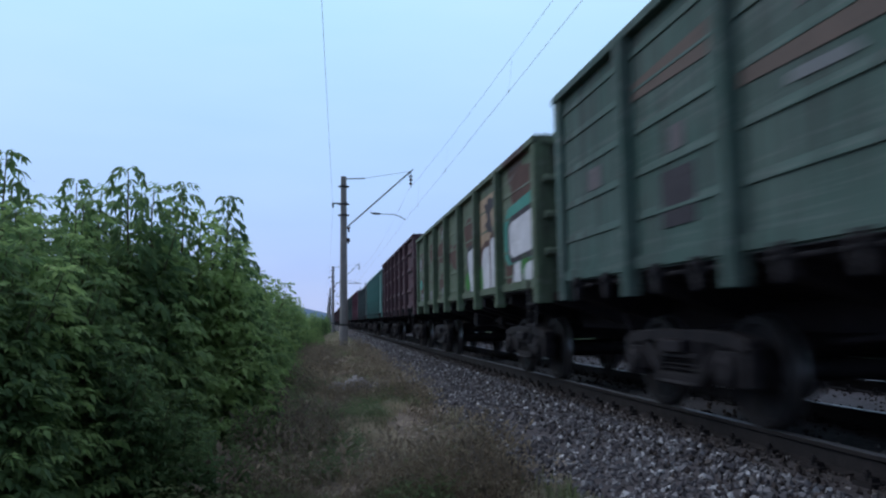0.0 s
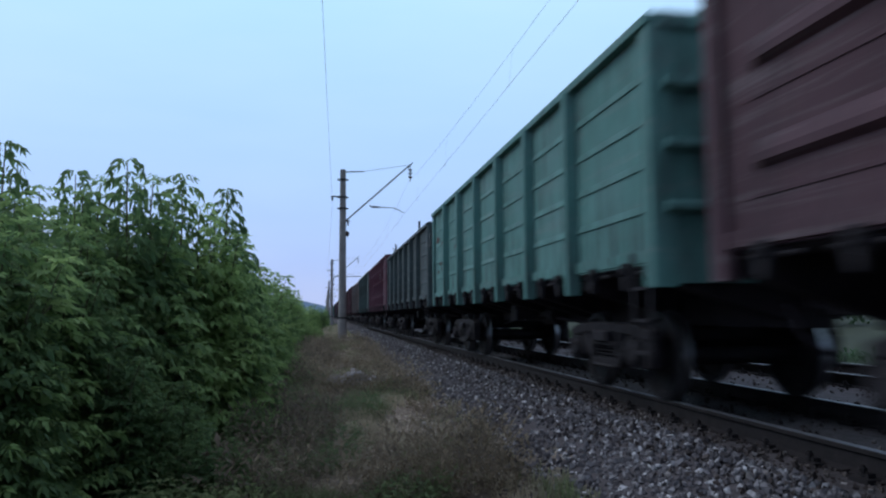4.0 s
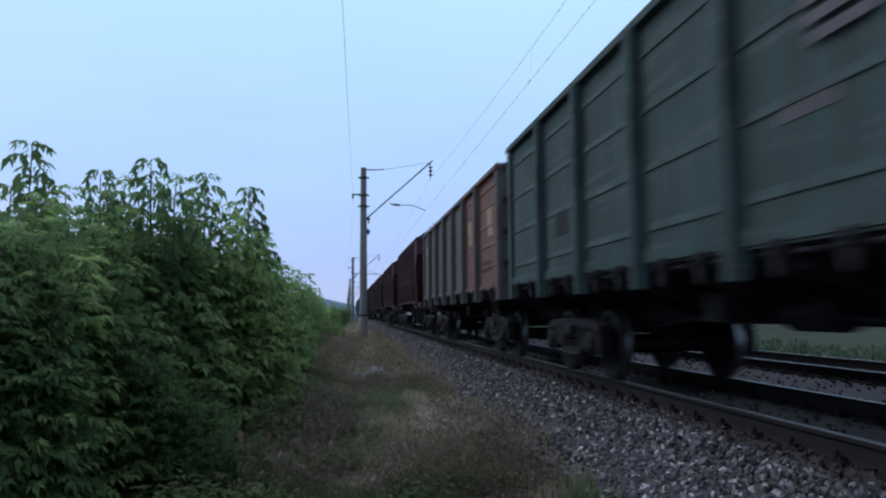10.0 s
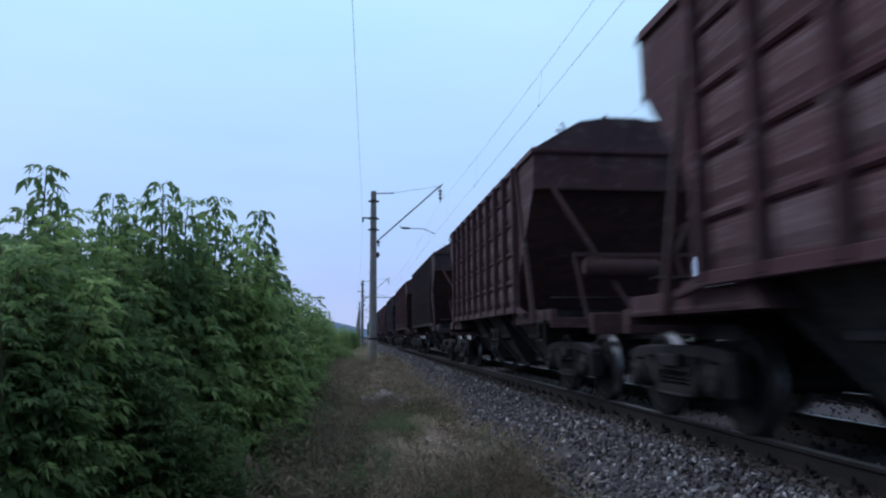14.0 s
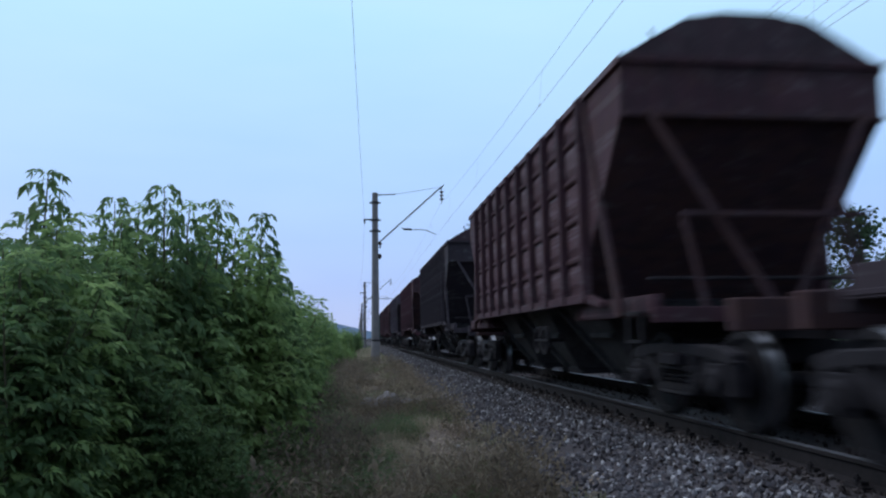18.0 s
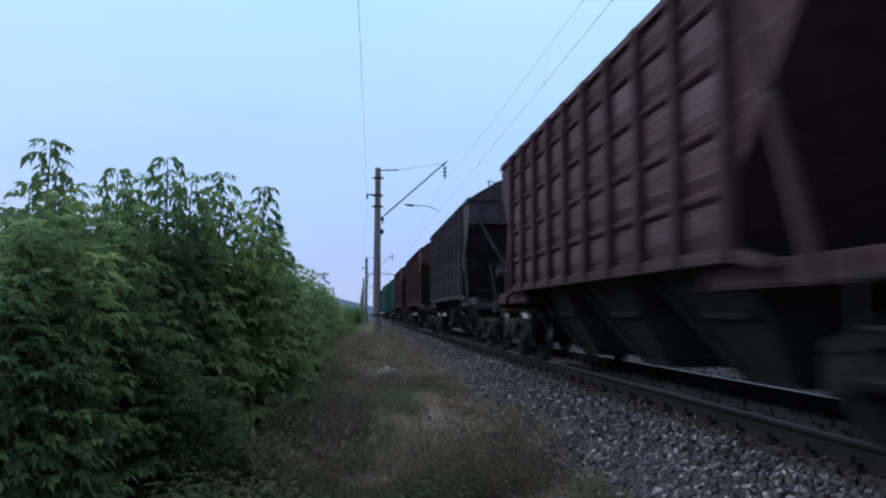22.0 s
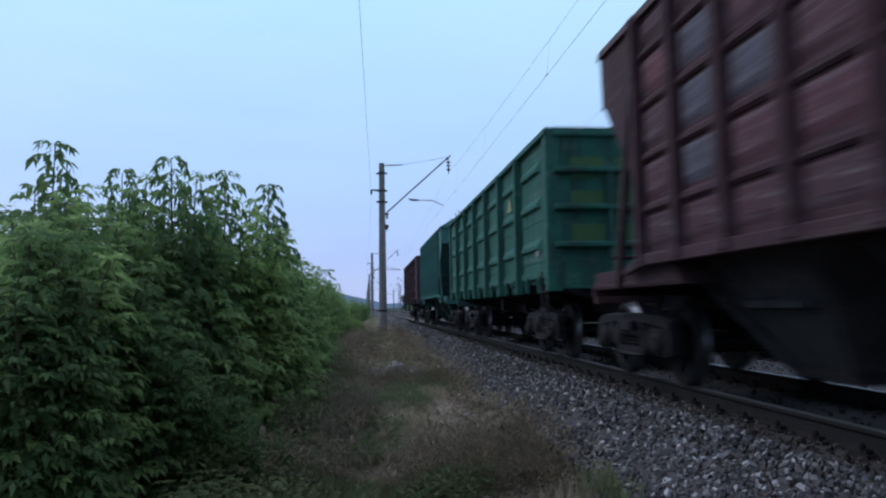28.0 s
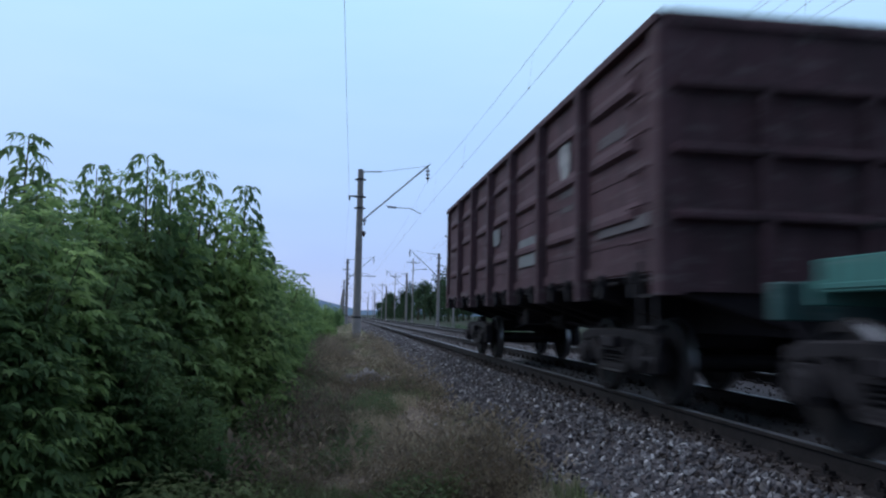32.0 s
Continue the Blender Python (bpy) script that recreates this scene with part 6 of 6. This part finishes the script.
def verge_zone(r):
    while True:
        y = 3.6 + 30 * r.random() ** 1.6 if r.random() < .85 else 3.6 - 9 * r.random()
        x = -1.9 + 3.9 * r.random()
        d = min(1, max(0, noise.noise((x * 1.1, y * .6, 2.0)) * 1.5 + .5))
        if r.random() < (.12 + d) * (1.0 if x < 1.2 else .3):
            return x, y, .45 + 1.0 * d


def far_verge(r):
    return -2.0 + 3.8 * r.random(), 30 + 60 * r.random(), 1.6


tagged(tuft_field("verge_grass", 14000, verge_zone, .06, .2, M["grass"], 21), "short dry straw-green grass on the verge", "grass", kind="stuff")
tagged(tuft_field("far_verge_grass", 2500, far_verge, .1, .25, M["grass"], 22, .012), "short dry grass along the line", "grass", kind="stuff")


def weed_field(name, count, zone, seed, mat="weed", tall=.28, leafs=(4, 9), size=(.04, .09), slim=.45, flat=.6):
    r = np.random.default_rng(seed)
    V, Fc = [], []
    for i in range(count):
        x, y, s = zone(r)
        z = ground_z(x, y)
        for b in range(r.integers(*leafs)):
            a = r.uniform(0, 6.28)
            hh = r.uniform(.02, tall) * s
            o = np.array((x + r.normal(0, .07) * s, y + r.normal(0, .07) * s, z + hh))
            d = unit(np.array((math.cos(a), math.sin(a), r.uniform(-.1, flat))))
            ln = r.uniform(*size) * s
            add_leaflet(V, Fc, o, d, unit(np.array((0, 0, 1.0)) - d * d[2]), ln, ln * slim * r.uniform(.8, 1.2))
    me = bpy.data.meshes.new(name)
    me.from_pydata([tuple(v) for v in V], [], Fc)
    me.materials.append(M[mat])
    return new(name, me)


def hem_zone(r):
    y = 5.6 + 28 * r.random() ** 1.5
    inner = min(-1.15, -1.7 + .08 * (y - 4.8))
    k = r.random() ** .8
    return inner + (-.35 - .01 * y - inner) * k + r.normal(0, .12), y, r.uniform(.5, 1.1) + .35 * (1 - k)


def scatter_weed(r):
    while True:
        y = 3.8 + 16 * r.random() ** 1.5
        x = -1.2 + 2.6 * r.random()
        if noise.noise((x * .9, y * .7, 7.0)) > .0 + .25 * (x + 1.2) / 2.6:
            return x, y, r.uniform(.5, 1.1)


def litter_zone(r):
    while True:
        y = 3.6 + 12 * r.random() ** 1.7
        x = -1.3 + 3.2 * r.random()
        if r.random() < .35 + noise.noise((x * .8, y * .8, 11.0)):
            return x, y, r.uniform(.6, 1.2)


def dry_zone(r):
    while True:
        y = 6 + 32 * r.random() ** 1.2
        x = -1.0 + 2.9 * r.random()
        if noise.noise((x * .7, y * .35, 17.0)) > -.02:
            return x, y, r.uniform(.6, 1.5)


tagged(weed_field("hem_weeds", 3600, hem_zone, 31, tall=.3), "low green weeds along the foot of the thicket", "weeds", kind="stuff")
tagged(weed_field("verge_weeds", 5200, scatter_weed, 32), "small green weeds among the dry grass", "weeds", kind="stuff")
tagged(weed_field("dry_weeds", 3800, dry_zone, 33, "dry_weed", .42, (8, 16), (.04, .1), .3, 1.6), "low brown dried weeds on the verge", "weeds", kind="stuff")
tagged(weed_field("leaf_litter", 6500, litter_zone, 34, "straw", .07, (2, 5), (.03, .075), .4, .3), "pale dry leaf litter on the verge", "leaf litter", kind="stuff")
def ditch_zone(r):
    return 11.3 + 3.2 * r.random(), 4 + 75 * r.random() ** 1.3, r.uniform(.8, 1.6)


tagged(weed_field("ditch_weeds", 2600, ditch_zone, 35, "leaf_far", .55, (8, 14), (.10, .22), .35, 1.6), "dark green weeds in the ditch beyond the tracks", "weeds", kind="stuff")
sh = random.Random(12)
for i in range(50):
    y = 6.2 + 14 * sh.random() ** 1.4
    k = sh.random()
    inner = min(-1.35, -2.1 + .08 * (y - 4.8))
    x = inner + (-.65 - inner) * k
    sapling(sh.choice((1, 4, 1) if y < 9 else (6, 7, 1)), x, y, sh.uniform(.14, .24) + .42 * (1 - k) ** 1.4, sh.uniform(0, 6.28))


def boulder(x, y, s, seed):
    r = np.random.default_rng(seed)
    bm = bmesh.new()
    bmesh.ops.create_icosphere(bm, subdivisions=3, radius=1)
    for v in bm.verts:
        c = v.co.normalized()
        v.co = Vector((c.x * s[0], c.y * s[1], c.z * s[2])) * (1 + .25 * noise.noise(c * 1.6 + Vector((seed, 0, 0))) + .1 * noise.noise(c * 4))
    me = bpy.data.meshes.new("rock")
    bm.to_mesh(me); bm.free()
    me.materials.append(M["rock"])
    ob = new("rock", me)
    ob.location = (x, y, ground_z(x, y) + s[2] * .3)
    ob.rotation_euler = (0, 0, seed)
    return tagged(ob, "pale half-buried rock in the dry grass", "rock", "rocks on the verge")


boulder(0.68, 16.4, (.38, .3, .26), 1)
boulder(0.25, 16.7, (.22, .2, .2), 2)
boulder(1.1, 16.9, (.14, .16, .12), 6)
boulder(0.85, 18.0, (.12, .16, .1), 3)
boulder(1.35, 37.5, (.25, .4, .12), 4)
slab = Geo().box(1.15, 2.3, 37.9, 39.2, -.34, -.22).part("concrete_slab", M["sleeper"], bevel=.02)
tagged(slab, "dark weathered concrete slab beside the mast foot", "slab")


# ---------------------------------------------------------------- distance
def tree_meshes(seed, h):
    r = np.random.default_rng(seed)
    g = Geo()
    g.tube((0, 0, 0), (0, 0, h * .55), h * .02, 8, h * .011)
    lumps = []
    for i in range(13):
        a, z = r.uniform(0, 6.28), h * r.uniform(.12, .92)
        reach = h * .26 * (1.15 - z / h) * r.uniform(.5, 1.4)
        c = np.array((math.cos(a) * reach, math.sin(a) * reach, z))
        g.tube((0, 0, z * .65), tuple(c), h * .008, 6, h * .003)
        lumps.append((c, h * r.uniform(.1, .19)))
    V, Fc = [], []
    for c, rad in lumps:
        for k in range(120):
            d = unit(r.normal(0, 1, 3))
            o = c + d * rad * r.uniform(.35, 1.1) * np.array((1, 1, .9))
            dl = unit(r.normal(0, 1, 3) + np.array((0, 0, -.3)))
            add_leaflet(V, Fc, o, dl, unit(np.cross(dl, r.normal(0, 1, 3))), h * r.uniform(.03, .055), h * r.uniform(.02, .035))
    me = bpy.data.meshes.new("crown")
    me.from_pydata([tuple(v) for v in V], [], Fc)
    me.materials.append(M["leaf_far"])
    return g.mesh("trunk", [M["bark"]]), me


TREES = [tree_meshes(60 + i, 8.0) for i in range(4)]
tr = random.Random(9)


def tree(x, y, h):
    t = tagged(new("roadside_tree"), "dark green broadleaf tree beyond the tracks", "tree", "trees beyond the tracks")
    s = h / 8.0
    t.matrix_basis = Matrix.LocRotScale((x, y, ground_z(x, y) - .1), Euler((0, 0, tr.uniform(0, 6.28))), (s * tr.uniform(.9, 1.3), s * tr.uniform(.9, 1.3), s))
    for nm, me in zip(("trunk", "crown"), tr.choice(TREES)):
        new(nm, me).parent = t


for i in range(40):
    k = i / 39
    y = 110 + 260 * k + tr.uniform(-8, 8)
    tree(20 + 6 * (1 - k) + tr.uniform(-1.5, 7), y, tr.uniform(8, 12.5) * (1.1 - .25 * k))
for i in range(16):
    y = 34 + 75 * i / 15 + tr.uniform(-3, 3)
    tree(25 + .12 * y + tr.uniform(-3, 8), y, tr.uniform(4.5, 7.5))


def hill(name, x0, x1, y, top, seed):
    n = 60
    V, Fc = [], []
    for i in range(n + 1):
        x = x0 + (x1 - x0) * i / n
        k = i / n
        hgt = top * math.sin(math.pi * min(1, max(0, k))) ** .8 * (1 + .12 * noise.noise((k * 9, seed, 0))) + 1.5 * noise.noise((k * 60, seed, 2))
        V += [(x, y - 150, -3), (x, y, max(0, hgt)), (x, y + 300, -3)]
    for i in range(n):
        for q in (0, 1):
            a = i * 3 + q
            Fc.append((a, a + 3, a + 4, a + 1))
    me = bpy.data.meshes.new(name)
    me.from_pydata(V, [], Fc)
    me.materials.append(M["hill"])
    return tagged(new(name, me), "hazy wooded hill on the horizon", "hill", kind="structure")


# Distance haze is put into this blue-grey colour; the air itself is clear.
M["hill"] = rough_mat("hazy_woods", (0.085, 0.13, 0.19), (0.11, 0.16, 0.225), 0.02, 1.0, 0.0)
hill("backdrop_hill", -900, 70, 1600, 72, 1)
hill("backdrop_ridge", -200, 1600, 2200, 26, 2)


motions()
